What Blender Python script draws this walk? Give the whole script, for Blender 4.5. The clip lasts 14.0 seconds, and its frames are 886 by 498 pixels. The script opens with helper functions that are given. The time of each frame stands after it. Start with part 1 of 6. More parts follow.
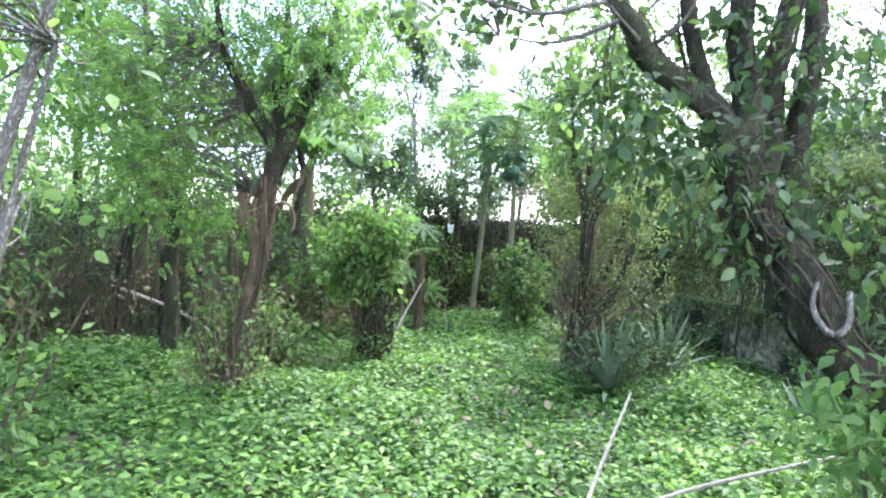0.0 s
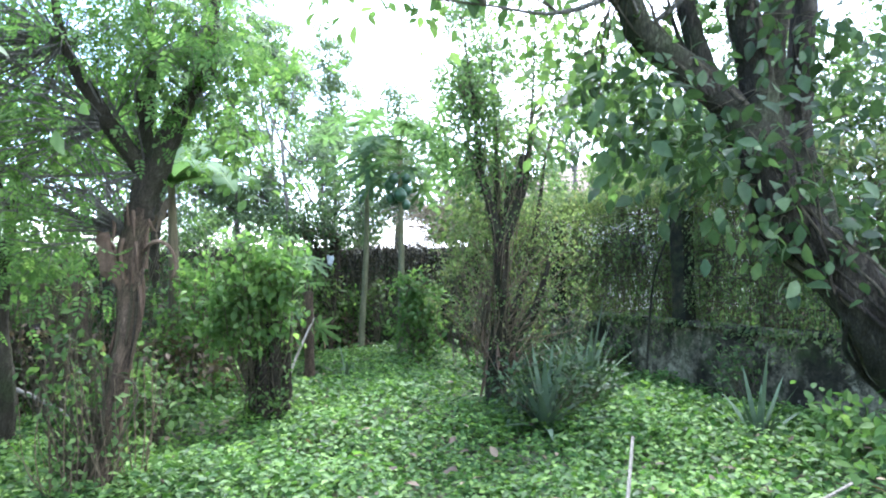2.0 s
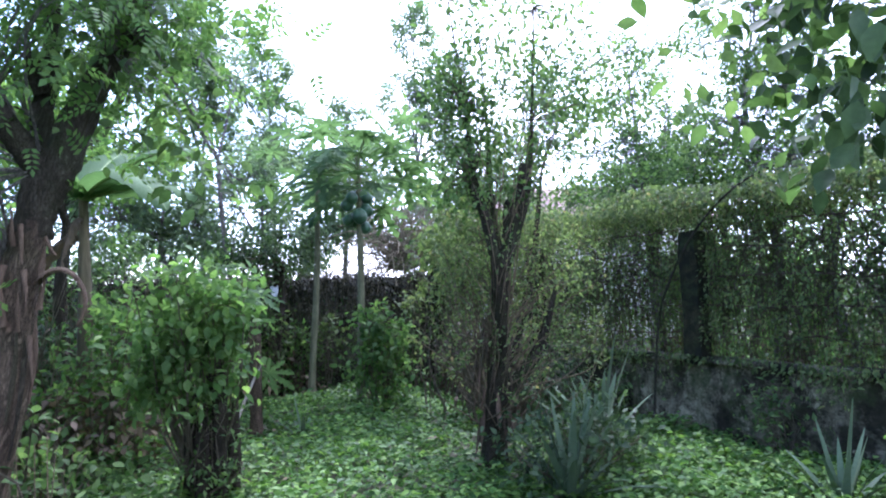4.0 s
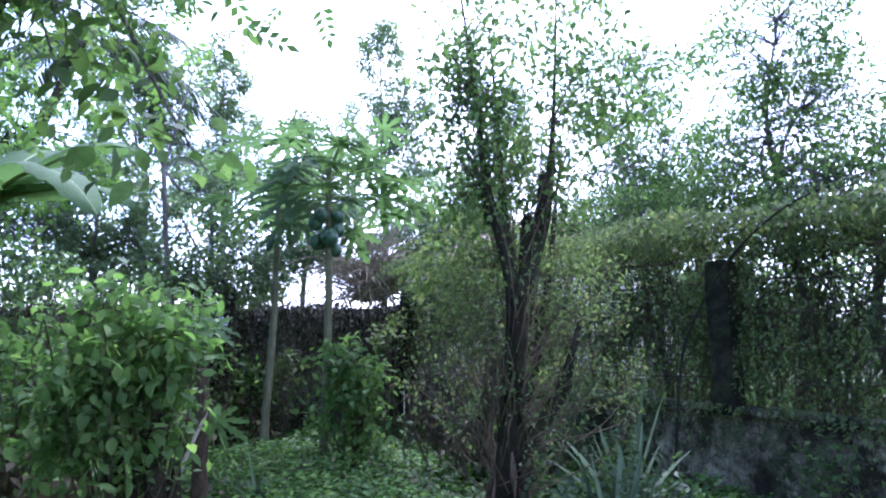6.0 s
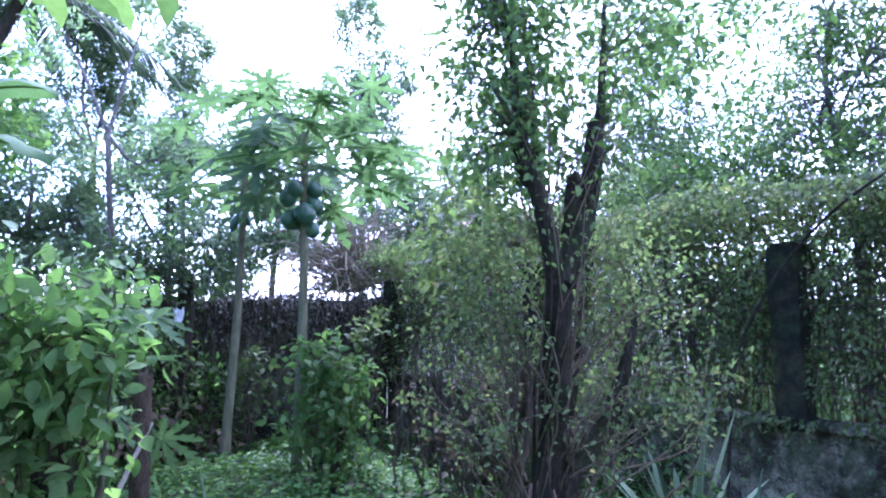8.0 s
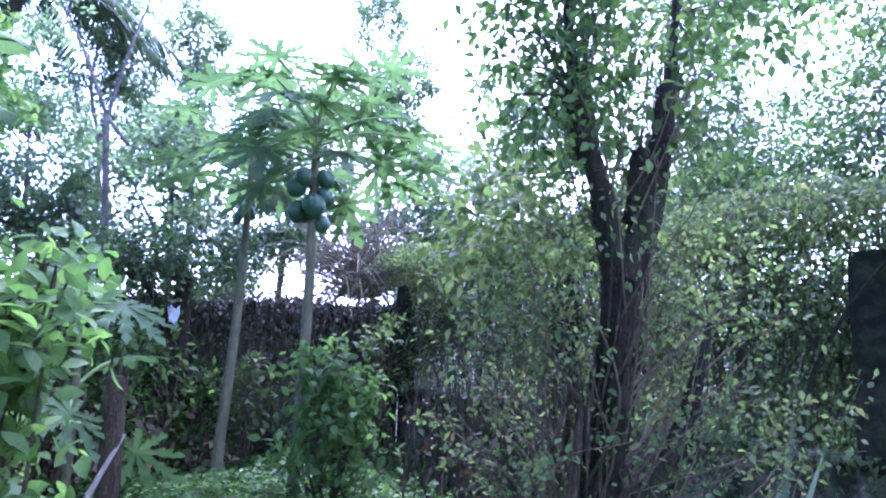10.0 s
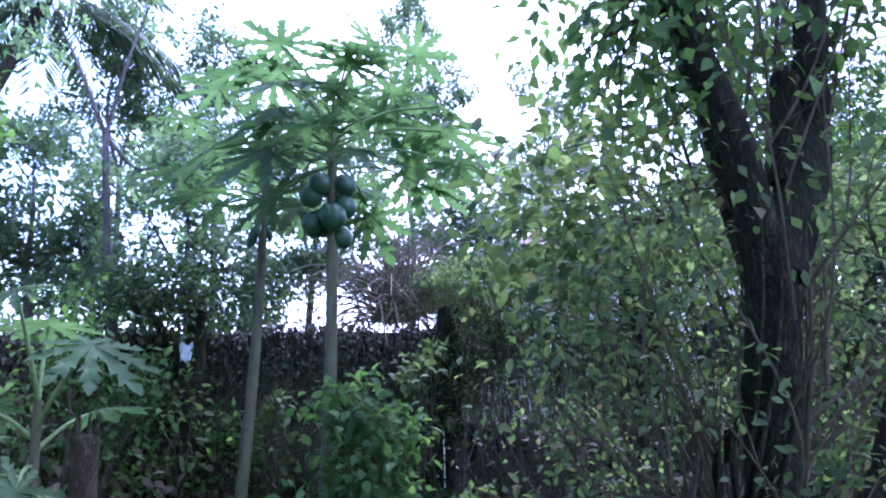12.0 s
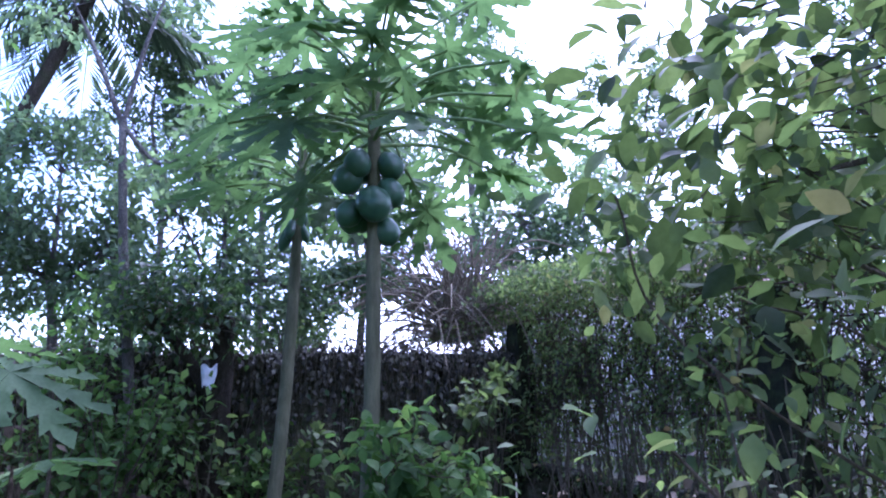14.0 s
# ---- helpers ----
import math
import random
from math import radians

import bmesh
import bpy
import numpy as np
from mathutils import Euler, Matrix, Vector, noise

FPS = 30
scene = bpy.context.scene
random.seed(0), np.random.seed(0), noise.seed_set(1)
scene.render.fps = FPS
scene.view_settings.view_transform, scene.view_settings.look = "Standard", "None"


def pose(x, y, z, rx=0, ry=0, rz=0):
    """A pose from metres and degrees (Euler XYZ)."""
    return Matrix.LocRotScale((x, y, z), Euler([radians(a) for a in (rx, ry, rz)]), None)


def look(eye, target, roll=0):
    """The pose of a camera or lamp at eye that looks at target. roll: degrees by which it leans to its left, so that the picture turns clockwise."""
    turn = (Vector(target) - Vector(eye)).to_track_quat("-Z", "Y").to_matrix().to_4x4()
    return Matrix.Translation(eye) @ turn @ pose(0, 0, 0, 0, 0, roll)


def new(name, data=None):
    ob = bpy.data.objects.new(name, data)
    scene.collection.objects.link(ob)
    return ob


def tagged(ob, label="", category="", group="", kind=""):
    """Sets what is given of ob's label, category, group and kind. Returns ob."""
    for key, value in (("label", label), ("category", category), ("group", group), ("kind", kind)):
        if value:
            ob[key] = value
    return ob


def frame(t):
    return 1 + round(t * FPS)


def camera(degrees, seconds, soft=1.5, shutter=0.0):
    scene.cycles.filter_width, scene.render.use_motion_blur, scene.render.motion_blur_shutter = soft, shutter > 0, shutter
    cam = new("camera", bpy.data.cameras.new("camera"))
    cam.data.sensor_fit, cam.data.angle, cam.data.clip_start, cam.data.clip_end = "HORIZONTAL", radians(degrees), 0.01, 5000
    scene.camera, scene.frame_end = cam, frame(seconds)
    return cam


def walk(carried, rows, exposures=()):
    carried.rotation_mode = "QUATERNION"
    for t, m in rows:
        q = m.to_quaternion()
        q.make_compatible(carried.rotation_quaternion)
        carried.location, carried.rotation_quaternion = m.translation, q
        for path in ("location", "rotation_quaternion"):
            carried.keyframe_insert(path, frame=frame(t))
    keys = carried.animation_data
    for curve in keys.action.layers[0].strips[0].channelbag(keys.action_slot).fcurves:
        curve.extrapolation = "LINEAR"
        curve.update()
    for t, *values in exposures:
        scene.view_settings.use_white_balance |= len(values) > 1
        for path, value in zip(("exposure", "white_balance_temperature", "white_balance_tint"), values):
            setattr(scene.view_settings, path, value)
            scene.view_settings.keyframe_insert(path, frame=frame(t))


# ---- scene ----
# ---------------------------------------------------------------- camera
cam = camera(68.0, 14.0, soft=2.0)
PATH = [
    (0, (0.0, 0.0, 1.462), (-0.0, 1.999, 1.412), 2.91),
    (0.5, (-0.039, 0.066, 1.49), (0.075, 2.06, 1.577), 0.55),
    (1, (-0.16, 0.323, 1.45), (0.003, 2.314, 1.542), -0.94),
    (1.5, (-0.303, 0.589, 1.465), (-0.035, 2.57, 1.525), -2.15),
    (2, (-0.455, 0.792, 1.467), (-0.016, 2.743, 1.507), -1.22),
    (2.5, (-0.57, 1.063, 1.485), (0.093, 2.947, 1.592), -2.67),
    (3, (-0.563, 1.429, 1.483), (0.133, 3.3, 1.616), -2.46),
    (3.2, (-0.589, 1.54, 1.507), (0.057, 3.429, 1.622), -2.9),
    (5.3, (-0.668, 2.746, 1.471), (0.008, 4.623, 1.609), -0.06),
    (5.5, (-0.662, 2.814, 1.476), (0.008, 4.693, 1.617), 0.5),
    (6, (-0.68, 3.138, 1.482), (0.115, 4.959, 1.709), -0.93),
    (6.5, (-0.68, 3.35, 1.463), (0.17, 5.145, 1.704), -0.84),
    (7, (-0.59, 3.692, 1.47), (0.299, 5.477, 1.63), -1.45),
    (7.5, (-0.561, 3.906, 1.482), (0.285, 5.708, 1.681), -1.25),
    (7.7, (-0.522, 4.064, 1.492), (0.35, 5.852, 1.696), -1.05),
    (9.8, (-0.25, 4.765, 1.438), (0.583, 6.57, 1.659), 1.59),
    (10, (-0.24, 4.875, 1.434), (0.596, 6.674, 1.686), 1.45),
    (10.5, (-0.176, 5.135, 1.441), (0.685, 6.921, 1.711), 2.29),
    (11, (-0.093, 5.31, 1.416), (0.743, 7.1, 1.727), 2.61),
    (11.5, (0.045, 5.539, 1.457), (0.813, 7.368, 1.706), -0.26),
    (12, (0.105, 5.7, 1.458), (0.827, 7.537, 1.781), -1.27),
    (12.5, (0.193, 6.025, 1.456), (0.893, 7.866, 1.802), -0.67),
    (13, (0.28, 6.274, 1.472), (1.019, 8.102, 1.806), -0.38),
    (13.5, (0.356, 6.458, 1.483), (1.064, 8.293, 1.846), -0.3),
    (14, (0.447, 6.733, 1.506), (0.985, 8.62, 1.892), -0.82),
]

EXPOSURES = [(0, 3.48, 5850, 19), (0.5, 3.36, 5850, 15), (1.5, 3.22, 5650, 16), (2.5, 3.35, 5500, 21), (3.0, 2.69, 5400, 23), (5.5, 2.53, 5150, 35), (6.5, 2.4, 5000, 32), (7.5, 2.85, 4800, 38), (10, 3.03, 4720, 48), (10.5, 2.93, 4720, 48), (11, 2.68, 4720, 48), (11.5, 2.56, 4720, 47), (12, 2.48, 4720, 42), (12.5, 1.93, 4760, 31), (13, 2.01, 4700, 42), (13.5, 2.3, 4700, 44), (14, 2.32, 4780, 45)]
walk(cam, [(t, look(eye, target, roll)) for t, eye, target, roll in PATH], EXPOSURES)

# ---------------------------------------------------------------- world and sun
SUN_UP, SUN_TURN = 58.0, 20.0          # degrees above the horizon, degrees to the right of +y
world = bpy.data.worlds.new("overcast_sky")
world.use_nodes = True
scene.world = world
wn, wl = world.node_tree.nodes, world.node_tree.links
wn.clear()
w_out = wn.new("ShaderNodeOutputWorld")
w_bg = wn.new("ShaderNodeBackground")
w_sky = wn.new("ShaderNodeTexSky")
w_sky.sky_type = 'NISHITA'
w_sky.sun_disc = False
w_sky.sun_elevation = radians(SUN_UP)
w_sky.sun_rotation = radians(SUN_TURN)
w_sky.dust_density = 0.7
w_noise = wn.new("ShaderNodeTexNoise")
w_noise.inputs["Scale"].default_value = 2.2
w_noise.inputs["Detail"].default_value = 6.0
w_ramp = wn.new("ShaderNodeMapRange")
w_ramp.inputs["From Min"].default_value = 0.35
w_ramp.inputs["From Max"].default_value = 0.65
w_ramp.inputs["To Min"].default_value = 0.45
w_ramp.inputs["To Max"].default_value = 0.95
w_mix = wn.new("ShaderNodeMix")
w_mix.data_type = 'RGBA'
w_mix.inputs["B"].default_value = (9.0, 9.3, 9.8, 1)
w_co = wn.new("ShaderNodeTexCoord")
wl.new(w_co.outputs["Generated"], w_noise.inputs["Vector"])
wl.new(w_noise.outputs["Fac"], w_ramp.inputs["Value"])
w_sep = wn.new("ShaderNodeSeparateXYZ")
w_side = wn.new("ShaderNodeMapRange")          # the cloud thins out towards -x
w_side.inputs["From Min"].default_value = -0.28
w_side.inputs["From Max"].default_value = 0.2
w_side.inputs["To Min"].default_value = 0.03
w_cover = wn.new("ShaderNodeMath")
w_cover.operation = 'MULTIPLY'
wl.new(w_co.outputs["Generated"], w_sep.inputs["Vector"])
wl.new(w_sep.outputs["X"], w_side.inputs["Value"])
wl.new(w_ramp.outputs["Result"], w_cover.inputs[0])
wl.new(w_side.outputs["Result"], w_cover.inputs[1])
wl.new(w_cover.outputs["Value"], w_mix.inputs["Factor"])
wl.new(w_sky.outputs["Color"], w_mix.inputs["A"])
wl.new(w_mix.outputs["Result"], w_bg.inputs["Color"])
wl.new(w_bg.outputs["Background"], w_out.inputs["Surface"])
w_bg.inputs["Strength"].default_value = 0.12

sun = new("sun", bpy.data.lights.new("sun", 'SUN'))
sun.data.energy = 1.4
sun.data.angle = radians(14)
sun.data.color = (1.0, 0.96, 0.9)
_dir = Vector((math.sin(radians(SUN_TURN)) * math.cos(radians(SUN_UP)), math.cos(radians(SUN_TURN)) * math.cos(radians(SUN_UP)), math.sin(radians(SUN_UP))))
sun.matrix_world = look(_dir * 40, (0, 0, 0))


# ---------------------------------------------------------------- materials
def _base(name):
    m = bpy.data.materials.new(name)
    m.use_nodes = True
    n, l = m.node_tree.nodes, m.node_tree.links
    return m, n, l, n["Principled BSDF"]


def _noise(n, l, scale, detail=4.0, rough=0.6, stretch=None):
    co = n.new("ShaderNodeTexCoord")
    tex = n.new("ShaderNodeTexNoise")
    tex.inputs["Scale"].default_value = scale
    tex.inputs["Detail"].default_value = detail
    tex.inputs["Roughness"].default_value = rough
    if stretch:
        mp = n.new("ShaderNodeMapping")
        mp.inputs["Scale"].default_value = stretch
        l.new(co.outputs["Object"], mp.inputs["Vector"])
        l.new(mp.outputs["Vector"], tex.inputs["Vector"])
    else:
        l.new(co.outputs["Object"], tex.inputs["Vector"])
    return tex.outputs["Fac"]


def _ramp(n, l, fac, stops):
    r = n.new("ShaderNodeValToRGB")
    e = r.color_ramp.elements
    e[0].position, e[0].color = stops[0][0], (*stops[0][1], 1)
    e[1].position, e[1].color = stops[-1][0], (*stops[-1][1], 1)
    for p, c in stops[1:-1]:
        k = e.new(p)
        k.color = (*c, 1)
    l.new(fac, r.inputs["Fac"])
    return r.outputs["Color"]


def _mix(n, l, fac, a, b, how='MIX'):
    m = n.new("ShaderNodeMix")
    m.data_type, m.blend_type = 'RGBA', how
    for key, v in (("Factor", fac), ("A", a), ("B", b)):
        if isinstance(v, (int, float)):
            m.inputs[key].default_value = v
        elif isinstance(v, tuple):
            m.inputs[key].default_value = (*v, 1)
        else:
            l.new(v, m.inputs[key])
    return m.outputs["Result"]


def _bump(n, l, height, bsdf, strength, distance):
    b = n.new("ShaderNodeBump")
    b.inputs["Strength"].default_value = strength
    b.inputs["Distance"].default_value = distance
    l.new(height, b.inputs["Height"])
    l.new(b.outputs["Normal"], bsdf.inputs["Normal"])


def leaf_material(name, stops, rough=0.42, through_light=0.35, patch=1.3, gloss=0.45, fade=0.25):
    """Leaves: each one its own tone, patches of older growth, light passing through the blade."""
    m, n, l, b = _base(name)
    geo = n.new("ShaderNodeNewGeometry")
    stops = [(p, tuple((1 - fade) * v + fade * (0.3 * c[0] + 0.6 * c[1] + 0.1 * c[2]) for v in c)) for p, c in stops]
    col = _ramp(n, l, geo.outputs["Random Per Island"], stops)
    big = _noise(n, l, patch, 2.0)
    tone = _ramp(n, l, big, [(0.3, (0.62, 0.66, 0.6)), (0.7, (1.25, 1.22, 1.1))])
    col = _mix(n, l, 1.0, col, tone, 'MULTIPLY')
    fine = _noise(n, l, 60.0, 3.0)
    col = _mix(n, l, 1.0, col, _ramp(n, l, fine, [(0.3, (0.85, 0.86, 0.8)), (0.7, (1.12, 1.1, 1.1))]), 'MULTIPLY')
    l.new(col, b.inputs["Base Color"])
    b.inputs["Roughness"].default_value = rough
    b.inputs["Specular IOR Level"].default_value = gloss
    tr = n.new("ShaderNodeBsdfTranslucent")
    l.new(_mix(n, l, 1.0, col, (1.35, 1.5, 0.9), 'MULTIPLY'), tr.inputs["Color"])
    mx = n.new("ShaderNodeMixShader")
    mx.inputs["Fac"].default_value = through_light
    l.new(b.outputs["BSDF"], mx.inputs[1])
    l.new(tr.outputs["BSDF"], mx.inputs[2])
    l.new(mx.outputs["Shader"], n["Material Output"].inputs["Surface"])
    return m


def bark_material(name, dark, light, moss=(0.05, 0.075, 0.025), moss_amount=0.35, scale=14.0, crack_tone=0.5):
    m, n, l, b = _base(name)
    grain = _noise(n, l, scale, 8.0, 0.7, (1, 1, 0.22))
    col = _ramp(n, l, grain, [(0.3, dark), (0.52, tuple((p + q) / 2 for p, q in zip(dark, light))), (0.72, light)])
    blot = _noise(n, l, 3.1, 4.0)
    f = n.new("ShaderNodeMapRange")
    f.inputs["From Min"].default_value, f.inputs["From Max"].default_value = 0.5, 0.68
    f.inputs["To Max"].default_value = moss_amount
    l.new(blot, f.inputs["Value"])
    col = _mix(n, l, f.outputs["Result"], col, moss)
    co, mp, vo = n.new("ShaderNodeTexCoord"), n.new("ShaderNodeMapping"), n.new("ShaderNodeTexVoronoi")
    mp.inputs["Scale"].default_value = (1, 1, 0.3)
    vo.feature = 'DISTANCE_TO_EDGE'
    vo.inputs["Scale"].default_value = scale * 5.5
    warp = n.new("ShaderNodeVectorMath")
    warp.operation = 'MULTIPLY_ADD'
    warp.inputs[1].default_value = (1, 1, 1)
    l.new(co.outputs["Object"], mp.inputs["Vector"])
    l.new(mp.outputs["Vector"], warp.inputs[0])
    sc = n.new("ShaderNodeVectorMath")
    sc.operation = 'SCALE'
    sc.inputs["Scale"].default_value = 0.12
    l.new(grain, sc.inputs[0])
    l.new(sc.outputs["Vector"], warp.inputs[2])
    l.new(warp.outputs["Vector"], vo.inputs["Vector"])
    crack = _ramp(n, l, vo.outputs["Distance"], [(0.0, (crack_tone,) * 3), (0.22, (1.05, 1.05, 1.05))])
    col = _mix(n, l, 1.0, col, crack, 'MULTIPLY')
    l.new(col, b.inputs["Base Color"])
    b.inputs["Roughness"].default_value = 0.92
    b.inputs["Specular IOR Level"].default_value = 0.15
    h = _mix(n, l, 0.5, grain, crack)
    _bump(n, l, h, b, 1.0, 0.02)
    return m


def plain_material(name, a, c, scale=8.0, rough=0.8, bump=0.3, stretch=None, gloss=0.3):
    m, n, l, b = _base(name)
    g = _noise(n, l, scale, 6.0, 0.6, stretch)
    big = _noise(n, l, scale * 0.13, 3.0)
    col = _mix(n, l, 1.0, _ramp(n, l, g, [(0.3, a), (0.7, c)]), _ramp(n, l, big, [(0.3, (0.7, 0.7, 0.7)), (0.7, (1.2, 1.2, 1.2))]), 'MULTIPLY')
    l.new(col, b.inputs["Base Color"])
    b.inputs["Roughness"].default_value = rough
    b.inputs["Specular IOR Level"].default_value = gloss
    _bump(n, l, g, b, bump, 0.01)
    return m


def concrete_material(name, lo, hi, stain):
    """Old render: mould running down in streaks, paler worn patches."""
    m, n, l, b = _base(name)
    fine = _noise(n, l, 30.0, 8.0, 0.7)
    col = _ramp(n, l, fine, [(0.3, lo), (0.7, hi)])
    streak = _noise(n, l, 1.8, 6.0, 0.65, (1.4, 1.4, 1.2))
    col = _mix(n, l, _ramp(n, l, streak, [(0.43, (0.92, 0.92, 0.92)), (0.57, (0.0, 0.0, 0.0))]), col, stain)
    worn = _noise(n, l, 2.6, 9.0, 0.75)
    col = _mix(n, l, _ramp(n, l, worn, [(0.54, (0, 0, 0)), (0.62, (0.7, 0.7, 0.7))]), col, tuple(min(0.5, c * 1.5) for c in hi))
    speck = _noise(n, l, 11.0, 8.0, 0.8)
    col = _mix(n, l, _ramp(n, l, speck, [(0.5, (0, 0, 0)), (0.6, (0.85, 0.85, 0.85))]), col, stain)
    moss = _noise(n, l, 5.0, 7.0, 0.7)
    col = _mix(n, l, _ramp(n, l, moss, [(0.48, (0, 0, 0)), (0.62, (0.75, 0.75, 0.75))]), col, (0.04, 0.055, 0.02))
    l.new(col, b.inputs["Base Color"])
    b.inputs["Roughness"].default_value = 0.95
    b.inputs["Specular IOR Level"].default_value = 0.12
    _bump(n, l, fine, b, 0.6, 0.01)
    return m


M_GROUND_LEAF = leaf_material("creeping_weed_leaf", [(0.0, (0.026, 0.065, 0.015)), (0.45, (0.066, 0.15, 0.034)), (0.8, (0.12, 0.22, 0.05)), (1.0, (0.19, 0.31, 0.07))], 0.55, 0.35, 0.9, 0.2, 0.04)
M_LEAF = leaf_material("tree_leaf", [(0.0, (0.04, 0.09, 0.022)), (0.6, (0.085, 0.17, 0.038)), (1.0, (0.16, 0.27, 0.06))], 0.6, 0.5, gloss=0.18)
M_LEAF_LIGHT = leaf_material("fresh_leaf", [(0.0, (0.06, 0.15, 0.025)), (0.6, (0.092, 0.2, 0.034)), (1.0, (0.165, 0.285, 0.055))], 0.6, 0.5, gloss=0.16)
M_LEAF_DARK = leaf_material("glossy_dark_leaf", [(0.0, (0.022, 0.05, 0.018)), (0.7, (0.05, 0.105, 0.033)), (1.0, (0.09, 0.155, 0.05))], 0.5, 0.4, gloss=0.22)
M_LEAF_VINE = leaf_material("vine_leaf", [(0.0, (0.06, 0.1, 0.03)), (0.45, (0.12, 0.185, 0.055)), (0.85, (0.18, 0.25, 0.075)), (1.0, (0.2, 0.17, 0.08))], 0.6, 0.55, gloss=0.2)
M_LEAF_OLIVE = leaf_material("olive_leaf", [(0.0, (0.05, 0.085, 0.025)), (0.6, (0.1, 0.155, 0.04)), (1.0, (0.17, 0.23, 0.08))], 0.65, 0.45, gloss=0.15)
# far foliage: haze and sky glow put into its colour, paler and bluer
M_LEAF_HAZY = leaf_material("hazy_far_leaf", [(0.0, (0.07, 0.125, 0.075)), (1.0, (0.17, 0.25, 0.14))], 0.6, 0.65, 0.5, 0.3)
M_LEAF_DEAD = leaf_material("dead_creeper_leaf", [(0.0, (0.025, 0.023, 0.016)), (0.7, (0.062, 0.057, 0.038)), (1.0, (0.16, 0.15, 0.105))], 0.8, 0.1)
M_BANANA_DEAD = leaf_material("dead_banana_leaf", [(0.0, (0.05, 0.034, 0.02)), (1.0, (0.12, 0.082, 0.045))], 0.8, 0.2, 9.0)
M_LEAF_DRY = leaf_material("dry_leaf", [(0.0, (0.06, 0.04, 0.022)), (0.5, (0.13, 0.085, 0.045)), (1.0, (0.24, 0.17, 0.1))], 0.75, 0.25)
M_PAPAYA_LEAF = leaf_material("papaya_leaf", [(0.0, (0.05, 0.11, 0.042)), (1.0, (0.1, 0.185, 0.07))], 0.7, 0.5, 3.0, gloss=0.12)
M_BANANA_LEAF = leaf_material("banana_leaf", [(0.0, (0.06, 0.13, 0.045)), (1.0, (0.09, 0.18, 0.065))], 0.7, 0.4, gloss=0.1)
M_AGAVE = leaf_material("agave_leaf", [(0.0, (0.055, 0.105, 0.055)), (1.0, (0.11, 0.18, 0.1))], 0.65, 0.12, gloss=0.15)
M_PALM = leaf_material("palm_leaf", [(0.0, (0.05, 0.085, 0.055)), (1.0, (0.1, 0.15, 0.1))], 0.7, 0.3, gloss=0.1)
M_BARK = bark_material("rough_bark", (0.024, 0.021, 0.014), (0.1, 0.088, 0.06), moss_amount=0.55)
M_BARK_BROWN = bark_material("brown_bark", (0.045, 0.034, 0.023), (0.2, 0.15, 0.1), moss_amount=0.4)
M_BARK_TORN = bark_material("torn_bark", (0.08, 0.056, 0.038), (0.22, 0.155, 0.105), moss_amount=0.1, crack_tone=0.8)
M_BARK_GREY = bark_material("grey_bark", (0.1, 0.095, 0.08), (0.3, 0.28, 0.24), moss_amount=0.3)
M_BARK_DARK = bark_material("dark_rotting_bark", (0.02, 0.018, 0.013), (0.085, 0.071, 0.047), moss_amount=0.3)
M_TWIG = bark_material("twig", (0.075, 0.067, 0.04), (0.22, 0.195, 0.125), moss_amount=0.15, scale=30)
M_SHOOT = bark_material("pale_dry_shoot", (0.08, 0.062, 0.036), (0.25, 0.2, 0.125), moss_amount=0.1, scale=30, crack_tone=0.9)
M_ARCH = bark_material("arching_twig", (0.12, 0.1, 0.065), (0.32, 0.27, 0.18), moss_amount=0.1, scale=30, crack_tone=0.9)
M_STICK = bark_material("weathered_stick", (0.2, 0.185, 0.145), (0.4, 0.37, 0.3), moss_amount=0.1, scale=25, crack_tone=0.92)
M_PAPAYA_STEM = bark_material("papaya_stem", (0.1, 0.1, 0.055), (0.23, 0.225, 0.13), moss=(0.09, 0.11, 0.05), moss_amount=0.4, scale=22, crack_tone=0.92)
M_STALK = plain_material("green_stalk", (0.13, 0.2, 0.06), (0.22, 0.3, 0.11), 20)
M_SHEATH = plain_material("dry_banana_sheath", (0.06, 0.055, 0.03), (0.17, 0.14, 0.08), 9, 0.85, 0.6, (3, 3, 0.3))
M_FRUIT = plain_material("papaya_skin", (0.028, 0.075, 0.042), (0.055, 0.12, 0.062), 9, 0.35, 0.1, gloss=0.5)
M_SOIL = plain_material("soil_and_litter", (0.035, 0.045, 0.02), (0.09, 0.085, 0.05), 12, 0.95, 0.8)
M_CONCRETE = concrete_material("mouldy_concrete", (0.1, 0.088, 0.052), (0.34, 0.305, 0.2), (0.016, 0.014, 0.009))
M_CONCRETE_DARK = concrete_material("blackened_concrete", (0.045, 0.042, 0.027), (0.13, 0.12, 0.08), (0.015, 0.014, 0.01))
M_POST = concrete_material("concrete_post", (0.028, 0.026, 0.012), (0.075, 0.068, 0.034), (0.015, 0.015, 0.01))
M_WIRE = plain_material("rusty_wire", (0.05, 0.035, 0.025), (0.1, 0.06, 0.04), 40, 0.7)
M_TILE = plain_material("red_roof_tile", (0.2, 0.12, 0.095), (0.32, 0.22, 0.18), 6, 0.8)
M_PAINT = plain_material("cream_wall_paint", (0.55, 0.52, 0.45), (0.7, 0.68, 0.6), 5, 0.8)
M_GLASS = plain_material("dark_window_glass", (0.03, 0.035, 0.04), (0.05, 0.055, 0.06), 3, 0.1)
M_RAG = plain_material("white_cloth", (0.6, 0.62, 0.66), (0.8, 0.82, 0.85), 14, 0.9)

# ---------------------------------------------------------------- mesh helpers
rng = np.random.default_rng(7)


